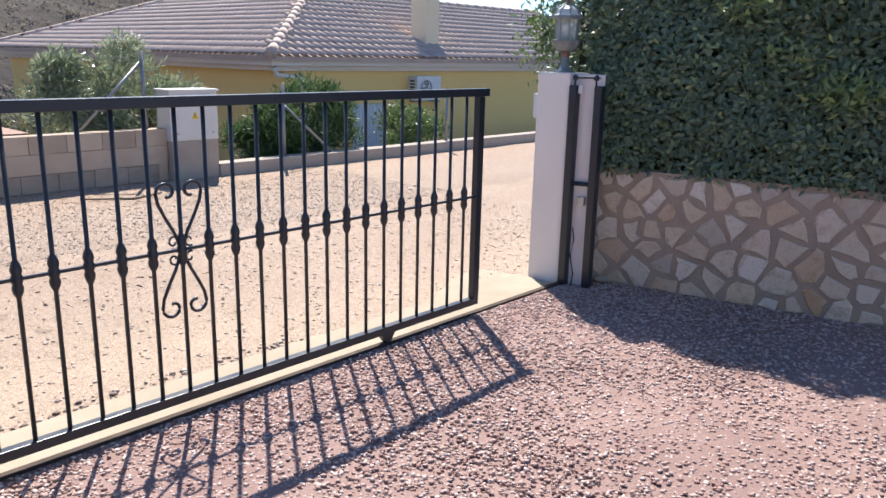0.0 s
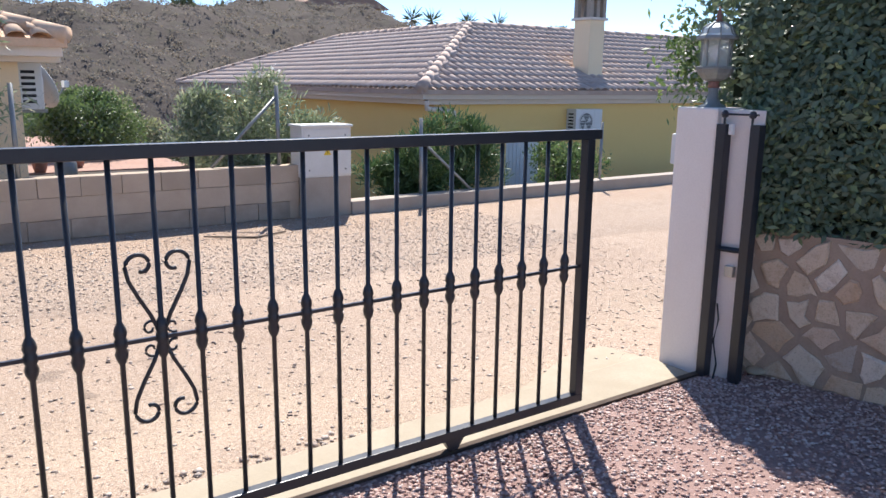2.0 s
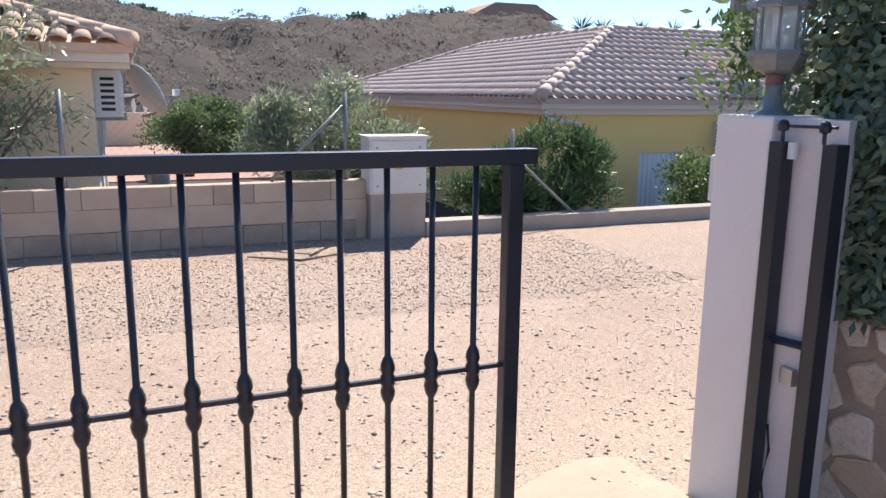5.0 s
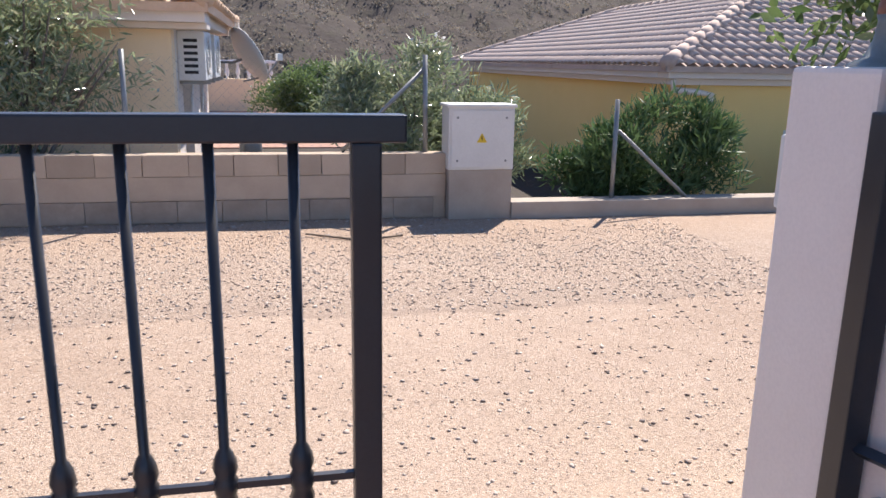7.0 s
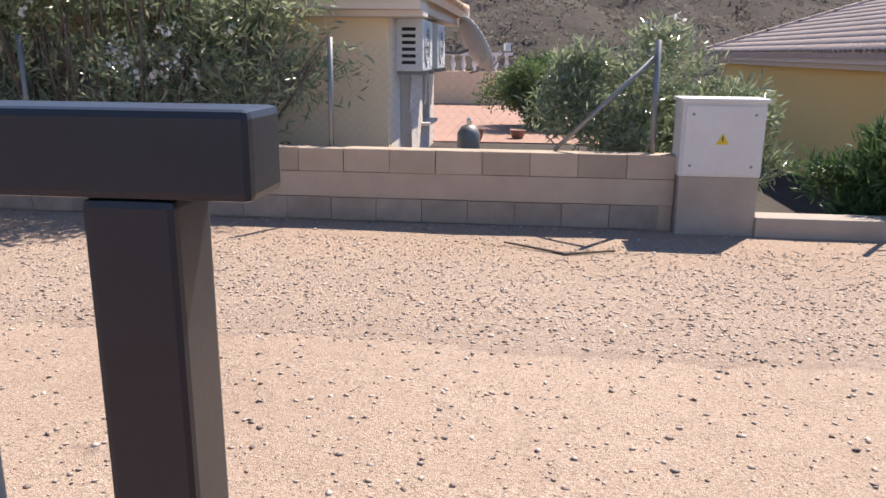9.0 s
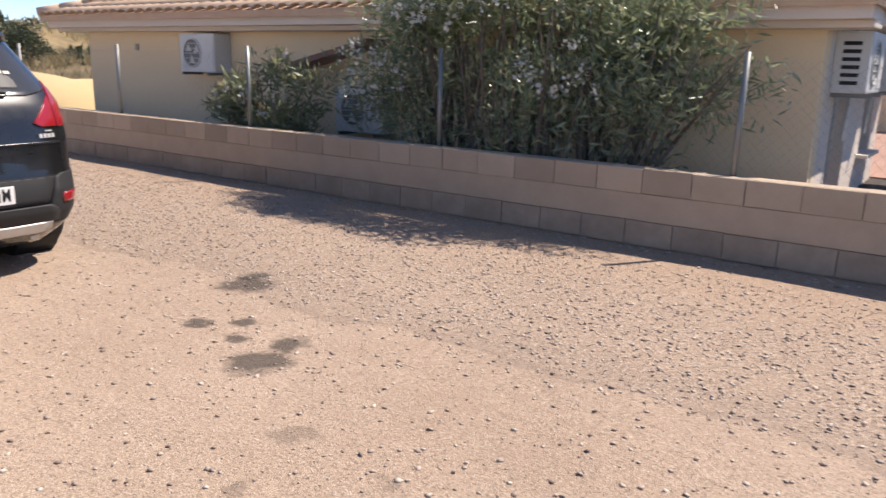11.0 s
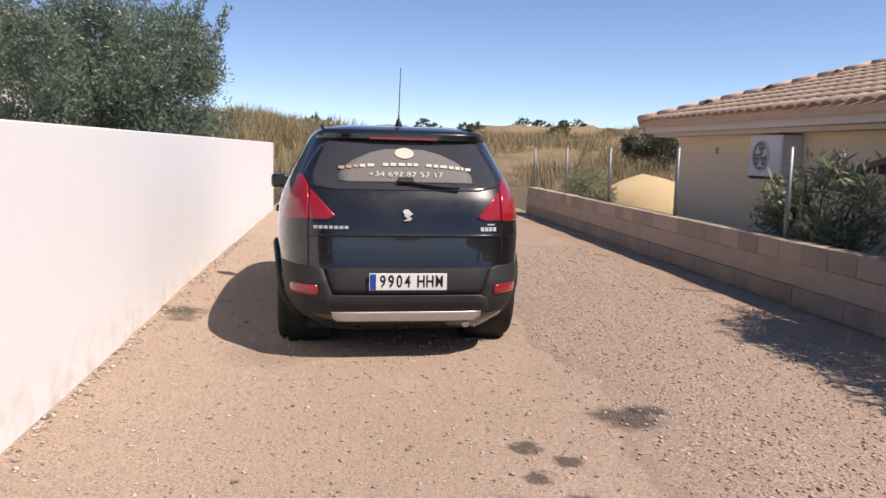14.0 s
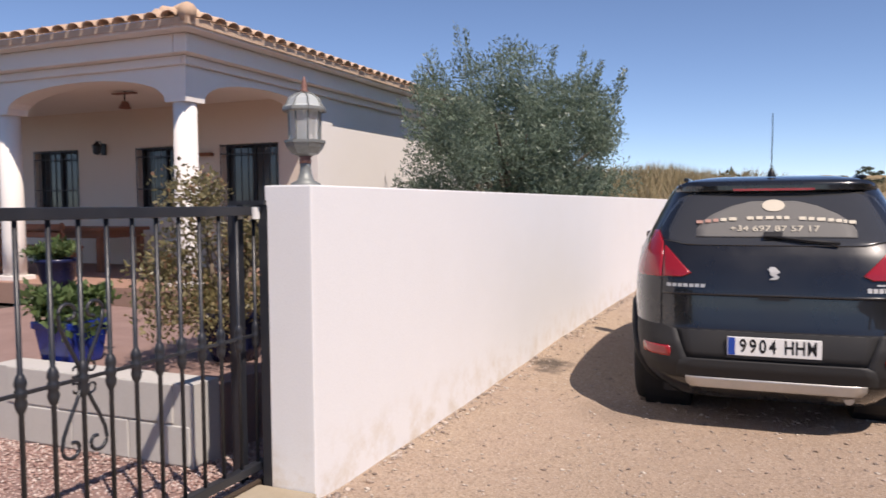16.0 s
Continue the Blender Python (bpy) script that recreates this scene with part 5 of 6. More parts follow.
    part("board", boxed(0.0, 0.12, -0.28, 0.28, 0.0, 0.06, bevel=0.005), WOOD, sign)
    table = thing("wooden_table", (-6.1, -6.3, fz), "reddish brown wooden table under the porch", "table")
    part("tabletop", boxed(-0.55, 0.55, -1.15, 1.15, 0.70, 0.76, bevel=0.01), WOOD, table)
    part("apron", boxed(-0.48, 0.48, -1.05, 1.05, 0.58, 0.70), WOOD, table)
    for x in (-0.45, 0.45):
        for y in (-1.0, 1.0):
            part("leg", boxed(x - 0.05, x + 0.05, y - 0.05, y + 0.05, 0.0, 0.60, bevel=0.006), WOOD, table)
    bench = thing("wooden_bench", (-5.2, -6.2, fz), "dark wooden bench with a slatted back", "bench")
    part("seat", boxed(-0.2, 0.2, -0.8, 0.8, 0.42, 0.47, bevel=0.008), WOOD, bench)
    for z in (0.62, 0.76):
        part("back_slat", boxed(0.17, 0.20, -0.8, 0.8, z, z + 0.08, bevel=0.005), WOOD, bench)
    for y in (-0.75, 0.72):
        part("leg", boxed(-0.2, 0.2, y, y + 0.04, 0.0, 0.42), WOOD, bench)
        part("back_post", boxed(0.16, 0.2, y, y + 0.04, 0.42, 0.86), WOOD, bench)


build_villa()


# ---- garden behind the gate ----
def build_trough():
    w = structure(mesh_object("planter_wall", boxed(0.94, 1.135, 1.2, 2.64, 0.05, 0.537), surface("grey_mortar", (0.56, 0.54, 0.51), (0.47, 0.45, 0.42), 0.93, grain=120, stain=4, bump=0.4, amount=0.5)), "low garden bed wall of grey concrete blocks", "wall")
    r = random.Random(3)
    me = None
    for row, z in ((0, 0.225), (1, 0.435)):
        y = 2.42 - 0.1 * row
        while y > 1.35:
            bm = boxed(-0.1, 0.1, -0.195, 0.195, -0.1, 0.1, bevel=0.006) if me is None else None
            if me is None:
                bm.transform(Matrix.Identity(4))
                me = bpy.data.meshes.new("block")
                bm.to_mesh(me)
                bm.free()
                me.materials.append(surface("grey_block", (0.66, 0.64, 0.60), (0.57, 0.55, 0.51), 0.92, grain=120, stain=4, bump=0.4, amount=0.5, own=0.3))
            o = new("block", me)
            o.parent = w
            o.location = (1.045 + r.uniform(-0.004, 0.004), y, z)
            y -= 0.40
    structure(mesh_object("garden_bed", boxed(-2.2, 0.94, 1.2, 2.64, 0.05, 0.50), GRAVEL_BED), "raised bed of pink gravel behind the planter wall", "garden bed")


NIGHT_GLAZE = surface("dark_blue_glaze", (0.012, 0.016, 0.06), (0.01, 0.012, 0.03), 0.3, grain=30, stain=5, bump=0.05)


def build_pot(at, r, h, label, square=False, glaze=None):
    glaze = glaze or BLUE_GLAZE
    g = thing("plant_pot", at, label, "plant pot", "glazed pots")
    if square:
        bm = boxed(-r, r, -r, r, 0, h, bevel=0.02)
        for v in bm.verts:
            k = 0.78 + 0.22 * v.co.z / h
            v.co.x *= k
            v.co.y *= k
        part("pot", bm, glaze, g)
        part("rim", boxed(-r * 1.04, r * 1.04, -r * 1.04, r * 1.04, h - 0.04, h + 0.005, bevel=0.01), glaze, g)
    else:
        part("pot", turned([(r * 0.62, 0), (r * 0.8, h * 0.3), (r * 0.97, h * 0.85), (r * 1.05, h * 0.88), (r * 1.05, h), (r * 0.9, h), (r * 0.85, h * 0.9)], 24), glaze, g, smooth=True)
    part("soil", turned([(r * 0.86, h * 0.86), (r * 0.86, h * 0.93)], 16), SOIL, g)


def foliage_points(rng, n, centre, radii, shell=0.55, lumps=9, seed=0):
    """Places for leaves: lumps of foliage spread through an uneven crown, with gaps between them."""
    c = np.array(centre)
    lump = rng.normal(size=(lumps, 3))
    lump /= np.linalg.norm(lump, axis=1, keepdims=True)
    lump *= rng.uniform(0.35, 0.86, (lumps, 1))
    size = rng.uniform(0.24, 0.42, lumps) * (14.0 / max(lumps, 14)) ** 0.28
    pick = rng.integers(0, lumps, n)
    d = rng.normal(size=(n, 3))
    d /= np.linalg.norm(d, axis=1, keepdims=True)
    q = lump[pick] + d * (size[pick] * rng.uniform(shell, 1.1, n))[:, None]
    p = c + q * np.array(radii)
    return p, d * 0.6


def build_shrub(name, at, label, category, leaf, length, width, crown, n, rng_seed, stems=7, height=0.5, lumps=14, group="", flowers=0, floor=None, spread=0.35, upward=0.5):
    """A bush: bent stems from the ground and a crown of leaves."""
    r = np.random.default_rng(rng_seed)
    g = thing(name, at, label, category, group)
    cz, rx, ry, rz = crown
    for k in range(stems):
        a, b = r.uniform(0, 6.28), r.uniform(0.2, 1.0)
        tip = Vector((math.cos(a) * rx * 0.75 * b, math.sin(a) * ry * 0.75 * b, cz + rz * r.uniform(-0.1, 0.6)))
        foot = Vector((math.cos(a) * rx * spread * 0.4, math.sin(a) * ry * spread * 0.4, -0.05))
        mid = foot.lerp(tip, 0.5) + Vector((r.normal(0, 0.05), r.normal(0, 0.05), 0.05))
        bm = bmesh.new()
        th = 0.014 + 0.012 * height
        rod(bm, foot, mid, th, th * 0.7, 6)
        rod(bm, mid, tip, th * 0.7, th * 0.25, 6)
        part("stem", bm, BARK, g, smooth=True)
    p, d = foliage_points(r, n, (0, 0, cz), (rx, ry, rz), 0.25, lumps)
    if floor is not None:
        ok = p[:, 2] > floor
        p, d = p[ok], d[ok]
    lv = leaves("leaves", p, length, width, leaf, r, upward, d)
    lv.parent = g
    if flowers:
        outer = (p[:, 2] > cz - rz * 0.35) & ((p[:, 1] < -0.55 * ry) | (p[:, 2] > cz + 0.75 * rz))
        q = p[outer][r.permutation(int(outer.sum()))[:flowers]] * (1.0, 1.06, 1.02)
        q = (q[:, None] + r.normal(0, 0.026, (len(q), 7, 3))).reshape(-1, 3)
        fl = leaves("blossom", q, 0.05, 0.042, PETAL, r, 0.3)
        fl.parent = g
        tagged(fl, "white blossom")
    return g


build_trough()
build_pot((0.78, 1.42, 0.50), 0.15, 0.25, "square cobalt blue glazed pot with a leafy plant", True)
build_pot((0.35, 2.28, 0.50), 0.21, 0.30, "dark blue glazed pot holding a tall shrub", False, NIGHT_GLAZE)
build_pot((-3.6, -3.9, 0.32), 0.28, 0.40, "dark blue glazed pot on the porch edge", False, NIGHT_GLAZE)
build_shrub("pot_plant", (0.78, 1.42, 0.70), "green leafy plant growing in the blue pot", "plant", SHRUB_LEAF, 0.06, 0.034, (0.12, 0.30, 0.30, 0.2), 1700, 31, 5, 0.2)
build_shrub("pot_plant", (-3.6, -3.9, 0.68), "bright green succulent in the porch pot", "plant", SHRUB_LEAF, 0.10, 0.05, (0.14, 0.40, 0.36, 0.2), 700, 32, 4, 0.2)
build_shrub("garden_shrub", (0.47, 2.28, 0.74), "tall airy shrub with small brownish green leaves", "shrub", leafy("brownish_leaf", (0.17, 0.15, 0.07), (0.36, 0.31, 0.16), (0.40, 0.22, 0.13), 0.4, 0.4), 0.035, 0.02, (0.32, 0.62, 0.36, 0.62), 6500, 33, 16, 0.4, 30)

# ---- oleanders and other plants beyond the block wall ----
build_shrub("oleander", (0.25, 9.8, 0.05), "large oleander bush with white blossom behind the wall", "oleander", OLEANDER_LEAF, 0.135, 0.024, (1.55, 2.98, 0.62, 1.5), 16500, 41, 60, 1.0, 60, "oleanders along the wall", 170, None, 0.9)
build_shrub("oleander", (-3.4, 9.78, 0.05), "small oleander bush with sparse white blossom", "oleander", PALE_LEAF, 0.16, 0.03, (0.84, 1.3, 0.38, 0.68), 2900, 42, 14, 0.5, 26, "oleanders along the wall", 14)
build_shrub("oleander", (5.5, 10.35, -0.05), "grey-green oleander behind the meter cabinet", "oleander", OLEANDER_LEAF, 0.12, 0.022, (1.0, 1.3, 0.6, 0.98), 14000, 43, 14, 0.6, 26, "oleanders along the wall", 6)
build_shrub("shrub", (7.78, 9.75, -0.15), "spiky green shrub behind the kerb", "shrub", leafy("fresh_leaf", (0.05, 0.095, 0.035), (0.15, 0.235, 0.09)), 0.16, 0.024, (0.60, 1.28, 0.5, 0.72), 9000, 44, 12, 0.5, 26, "", 0, None, 0.35, 1.0)
build_shrub("shrub", (4.45, 17.4, 0.0), "round dark green clipped bush on the patio", "shrub", SHRUB_LEAF, 0.07, 0.035, (0.85, 1.45, 1.2, 0.95), 22000, 45, 7, 0.6, 22)
build_shrub("shrub", (5.6, 12.6, -0.1), "pale feathery shrub beyond the fence", "shrub", PALE_LEAF, 0.1, 0.018, (0.6, 1.0, 0.8, 0.5), 4500, 46, 8, 0.4, 18)
build_shrub("shrub", (11.6, 11.2, -0.8), "green bush below the yellow house", "shrub", SHRUB_LEAF, 0.08, 0.035, (0.85, 0.9, 0.7, 0.75), 5000, 47, 8, 0.5, 18)
build_shrub("shrub", (-12.0, 10.1, 0.05), "young oleander by the fence", "shrub", PALE_LEAF, 0.11, 0.02, (0.55, 1.5, 0.4, 0.5), 4000, 48, 9, 0.4, 16)
for gx, gy, gr, gs in ((6.3, 22.5, 1.1, 81), (7.6, 25.0, 1.4, 82), (9.0, 27.5, 1.5, 83), (5.0, 27.0, 1.3, 84), (4.0, 31.0, 1.6, 85)):
    build_shrub("shrub", (gx, gy, float(terrain(np.array([gx]), np.array([gy]))[0])), "dull green garden bush below the scrub hill", "shrub", PALE_LEAF if gs % 2 else FAR_LEAF, 0.16, 0.05, (gr * 0.8, gr, gr, gr * 0.85), 3500, gs, 5, 0.6, 16, "bushes below the hill")
structure(mesh_object("patio", boxed(1.2, 5.8, 14.8, 24.0, -0.3, 0.09), TERRACOTTA), "terracotta paved patio beside the cream house", "patio")
structure(mesh_object("patio_wall", boxed(0.5, 3.7, 24.0, 24.25, -0.3, 0.95), CREAM), "low cream wall behind the patio", "wall")
bal = thing("balustrade", (2.1, 24.1, 0.95), "white balustrade on the patio wall", "balustrade")
part("rail", boxed(-1.6, 1.6, -0.1, 0.1, 0.42, 0.5, bevel=0.01), WHITE, bal)
for k in range(11):
    part("baluster", turned([(0.05, 0.0), (0.03, 0.06), (0.065, 0.18), (0.03, 0.34), (0.05, 0.42)], 10, (-1.45 + 0.29 * k, 0, 0)), WHITE, bal, smooth=True)
for x, y, h in ((3.35, 14.9, 0.2), (4.0, 15.4, 0.14)):
    build_pot((x, y, 0.09), 0.13, h, "small dark pot on the patio", False, COPPER)
gas = thing("gas_bottle", (3.4, 12.7, 0.07), "grey steel gas bottle against the wall", "gas bottle")
part("body", turned([(0.13, 0.0), (0.15, 0.03), (0.15, 0.36), (0.10, 0.45), (0.05, 0.47)], 18), GALV, gas, smooth=True)
part("valve", turned([(0.03, 0.47), (0.03, 0.53), (0.015, 0.55)], 10), CHROME, gas)


# ---- olive tree behind the white wall ----
def build_tree(at, label, crown, n, leaf, length, width, seed, lumps=60, trunk=0.14, group=""):
    r = np.random.default_rng(seed)
    g = thing("olive_tree" if leaf is OLIVE_LEAF else "tree", at, label, "tree", group)
    cz, rx, ry, rz = crown
    fork = Vector((0.05, 0.03, cz - rz * 0.75))
    part("trunk", tube([(0, 0, -0.1), (0.04, 0.02, fork.z * 0.5), tuple(fork)], trunk, 9), BARK, g, smooth=True)
    for k in range(9):
        a = 6.283 * k / 9 + r.uniform(-0.3, 0.3)
        tip = Vector((math.cos(a) * rx * 0.7, math.sin(a) * ry * 0.7, cz + rz * r.uniform(-0.1, 0.8)))
        bm = bmesh.new()
        mid = fork.lerp(tip, 0.5) + Vector((0, 0, 0.12 * rz))
        rod(bm, fork, mid, trunk * 0.5, trunk * 0.3, 7)
        rod(bm, mid, tip, trunk * 0.3, trunk * 0.08, 6)
        part("limb", bm, BARK, g, smooth=True)
    p, d = foliage_points(r, n, (0, 0, cz), (rx, ry, rz), 0.3, lumps)
    tips = p[r.integers(0, n, 420)]
    tips = tips[np.linalg.norm((tips - (0, 0, cz)) / (rx, ry, rz), axis=1) > 0.75][:170]
    out = (tips - (0, 0, cz)) / (rx, ry, rz) * 0.5 + (0, 0, 0.75)
    run = r.uniform(0, 0.55, (len(tips), 75, 1))
    shoot = (tips[:, None] + out[:, None] * run + r.normal(0, 0.03, (len(tips), 75, 3))).reshape(-1, 3)
    p, d = np.concatenate([p, shoot]), np.concatenate([d, np.repeat(out, 75, 0)])
    lv = leaves("crown", p, length, width, leaf, r, 0.9, d)
    lv.parent = g
    return g


build_tree((-9.3, 0.9, 0.0), "bushy grey-green olive tree behind the white wall", (2.3, 3.2, 2.3, 2.1), 96000, OLIVE_LEAF, 0.08, 0.024, 51, 130)
build_shrub("shrub", (-24.0, 16.5, 0.4), "dark green tree beyond the cream house", "shrub", FAR_LEAF, 0.12, 0.06, (1.3, 1.5, 1.4, 1.0), 5000, 52, 6, 1.0, 24)
heap = bmesh.new()
bmesh.ops.create_icosphere(heap, subdivisions=3, radius=1.0)
for v in heap.verts:
    v.co = Vector((v.co.x * 2.6, v.co.y * 1.8, max(v.co.z, 0) * 1.0 * (1 + 0.25 * noise.noise(v.co * 2)) - 0.15)) + Vector((-12.6, 12.0, 0.1))
tagged(mesh_object("sand_mound", heap, SAND, True), "pale yellow heap of sand beyond the fence", "sand heap")


# ---- dry grass, scrub and the far ridge ----
def tufts(name, label, n, area, seed, height, material, width=0.02):
    r = np.random.default_rng(seed)
    x, y = r.uniform(area[0], area[1], n), r.uniform(area[2], area[3], n)
    clump = np.array([noise.noise(Vector((a * 0.35, b * 0.35, 1.0))) for a, b in zip(x, y)])
    ok = clump > -0.12
    x, y = x[ok], y[ok]
    z = terrain(x, y)
    k = 7
    c = np.repeat(np.stack([x, y, z - 0.03], 1), k, 0) + r.normal(0, 0.09, (len(x) * k, 3)) * (1, 1, 0.1)
    tagged(leaves(name, c, height, width, material, r, 3.0), label, "grass", kind="stuff")


tufts("dry_grass", "tall straw-coloured dry grass on the rise", 9000, (-46, -14.6, -14, 8), 61, 0.75, STRAW, 0.03)
tufts("dry_grass", "straw-coloured dry grass beyond the fence", 4200, (-44, -16.5, 9.8, 28), 62, 0.6, STRAW, 0.03)


def scrub(name, label, n, area, seed, size, material, per=60, only_hill=False):
    """Low round scrub: many clumps of leaves spread over the land."""
    r = np.random.default_rng(seed)
    x, y = r.uniform(area[0], area[1], n), r.uniform(area[2], area[3], n)
    z = terrain(x, y)
    s = size * r.uniform(0.4, 1.3, n)
    c = np.repeat(np.stack([x, y, z], 1), per, 0)
    d = r.normal(size=(n * per, 3))
    d /= np.linalg.norm(d, axis=1, keepdims=True)
    d[:, 2] = np.abs(d[:, 2]) * 0.7
    c = c + d * np.repeat(s, per)[:, None] * r.uniform(0.5, 1.0, (n * per, 1))
    tagged(leaves(name, c, size * 0.5, size * 0.28, material, r, 0.4, d), label, "scrub", kind="stuff")


scrub("hill_scrub", "dull grey-green scrub scattered over the hillside", 13000, (-30, 110, 40, 96), 71, 0.42, leafy("scrub_leaf", (0.20, 0.172, 0.138), (0.34, 0.30, 0.245), None, 0.8, 0.4), 14)
scrub("field_scrub", "dark low bushes on the dry rise", 150, (-90, -22, -20, 45), 72, 0.8, FAR_LEAF, 70)
scrub("ridge_trees", "dark line of trees along the ridge", 170, (-10, 46, 85, 92), 73, 1.25, FAR_LEAF, 80)
scrub("ridge_trees", "scattered trees farther along the ridge", 50, (46, 125, 86, 98), 75, 1.1, FAR_LEAF, 70)
scrub("ridge_trees", "dark line of trees on the western skyline", 70, (-170, -95, 10, 80), 74, 1.1, FAR_LEAF, 60)
villa_far = thing("far_house", (46, 88, 9.0), "distant villa with a reddish roof on the ridge", "house")
part("wall", boxed(-5, 5, -3, 3, -2.5, 1.4), CREAM, villa_far)
part("roof", prism([(-5.8, 1.3), (5.8, 1.3), (2.6, 2.9), (-2.6, 2.9)], -3.6, 3.6), TERRACOTTA, villa_far)
bank = thing("retaining_wall", (60, 86, 9.0), "distant tan retaining wall on the ridge", "wall")
part("slab", boxed(-12, 10, -0.5, 0.5, -4, -0.6), CREAM, bank)
r = random.Random(77)
for x in (56, 60, 66, 70):
    t = thing("palm_tree", (x + r.uniform(-1, 1), 87, 8.4), "distant palm tree on the ridge", "tree", "palms on the ridge")
    part("trunk", rodded((0, 0, -2.0), (0, 0, 1.2), 0.2, 0.15, 7), BARK, t)
    c = np.repeat([[0.0, 0.0, 1.2]], 70, 0)
    lv = leaves("fronds", c, 1.9, 0.16, FAR_LEAF, np.random.default_rng(x), 0.25)
    lv.parent = t


rng = np.random.default_rng(91)
for rx, ry, rs in ((-14.7, 8.0, 0.16), (-15.2, 7.4, 0.22), (-15.0, 8.5, 0.2), (-15.8, 7.0, 0.26), (-14.5, 7.1, 0.12), (-15.6, 8.1, 0.28), (-16.2, 7.6, 0.24), (-14.9, 6.5, 0.13), (-15.4, 6.1, 0.17), (-14.4, 8.7, 0.14)):
    bm = bmesh.new()
    bmesh.ops.create_icosphere(bm, subdivisions=2, radius=rs)
    for v in bm.verts:
        v.co = Vector((v.co.x * 1.25, v.co.y, v.co.z * 0.7)) * (1 + 0.5 * noise.noise(v.co * 4 + Vector((rx, ry, 0)))) + Vector((rx, ry, 0.08 + rs * 0.3))
    tagged(mesh_object("rock", bm, TRIM), "pale broken rock at the end of the lane", "rock", "rocks at the end of the lane")
px, py = rng.uniform(-16.8, -13.6, 900), rng.uniform(3.6, 9.0, 900)
tagged(stones("lane_rubble", np.stack([px, py, lane_height(px, py) + 0.01], 1), 0.012 + 0.06 * rng.random(900) ** 3, GRIT, rng, 0.6), "pale rubble where the lane ends", "rubble", kind="stuff")
build_shrub("dry_bush", (-14.6, 4.5, 0.05), "dull grey-green bush at the end of the white wall", "bush", PALE_LEAF, 0.16, 0.02, (0.6, 1.2, 0.9, 0.75), 6000, 92, 14, 0.3, 20)

# ---- parked car ----
LEVELS = (0.20, 0.30, 0.42, 0.55, 0.66, 0.76, 0.88, 1.0, 1.1, 1.18, 1.3, 1.4, 1.48, 1.54, 1.585, 1.61)
HALF = (0.70, 0.82, 0.875, 0.89, 0.895, 0.90, 0.897, 0.885, 0.86, 0.825, 0.765, 0.715, 0.675, 0.63, 0.54, 0.36)
REAR = (0.14, 0.045, 0.0, 0.0, 0.035, 0.05, 0.06, 0.09, 0.13, 0.18, 0.29, 0.38, 0.45, 0.47, 0.62, 1.05)
FRONT = (4.15, 4.30, 4.36, 4.36, 4.31, 4.22, 4.05, 3.72, 3.25, 3.0, 2.82, 2.66, 2.48, 2.3, 2.0, 1.6)
POWER = 6.0


def car_at(table, z):
    return float(np.interp(z, LEVELS, table))


def rear_u(v, z):
    b, f, r = car_at(HALF, z), car_at(FRONT, z), car_at(REAR, z)
    k = max(1e-6, 1 - min(abs(v) / b, 0.9995) ** POWER) ** (1 / POWER)
    return (f + r) / 2 - (f - r) / 2 * k


def side_v(u, z):
    b, f, r = car_at(HALF, z), car_at(FRONT, z), car_at(REAR, z)
    t = min(abs(u - (f + r) / 2) / ((f - r) / 2), 0.9995)
    return b * max(1e-6, 1 - t ** POWER) ** (1 / POWER)


def skin(rows, cols, place, out, depth):
    """A curved panel that follows the body: rows of (z, from, to), stood off by out, with depth behind."""
    bm = bmesh.new()
    face, back = [], []
    for z, a, b in rows:
        face.append([bm.verts.new(place(a + (b - a) * i / cols, z, out)) for i in range(cols + 1)])
        back.append([bm.verts.new(place(a + (b - a) * i / cols, z, out - depth)) for i in range(cols + 1)])
    n = len(rows)
    for j in range(n - 1):
        for i in range(cols):
            bm.faces.new((face[j][i], face[j][i + 1], face[j + 1][i + 1], face[j + 1][i]))
            bm.faces.new((back[j][i], back[j + 1][i], back[j + 1][i + 1], back[j][i + 1]))
        for i in (0, cols):
            bm.faces.new((face[j][i], face[j + 1][i], back[j + 1][i], back[j][i]))
    for j in (0, n - 1):
        for i in range(cols):
            bm.faces.new((face[j][i], face[j][i + 1], back[j][i + 1], back[j][i]))
    return bm


def on_rear(v, z, out):
    return Vector((rear_u(v, z) - out, v, z))


def finer(rows, k=4):
    """More rows between the given ones."""
    out = []
    for p, q in zip(rows, rows[1:]):
        out += [tuple(p[i] + (q[i] - p[i]) * s / k for i in range(3)) for s in range(k)]
    return out + [rows[-1]]


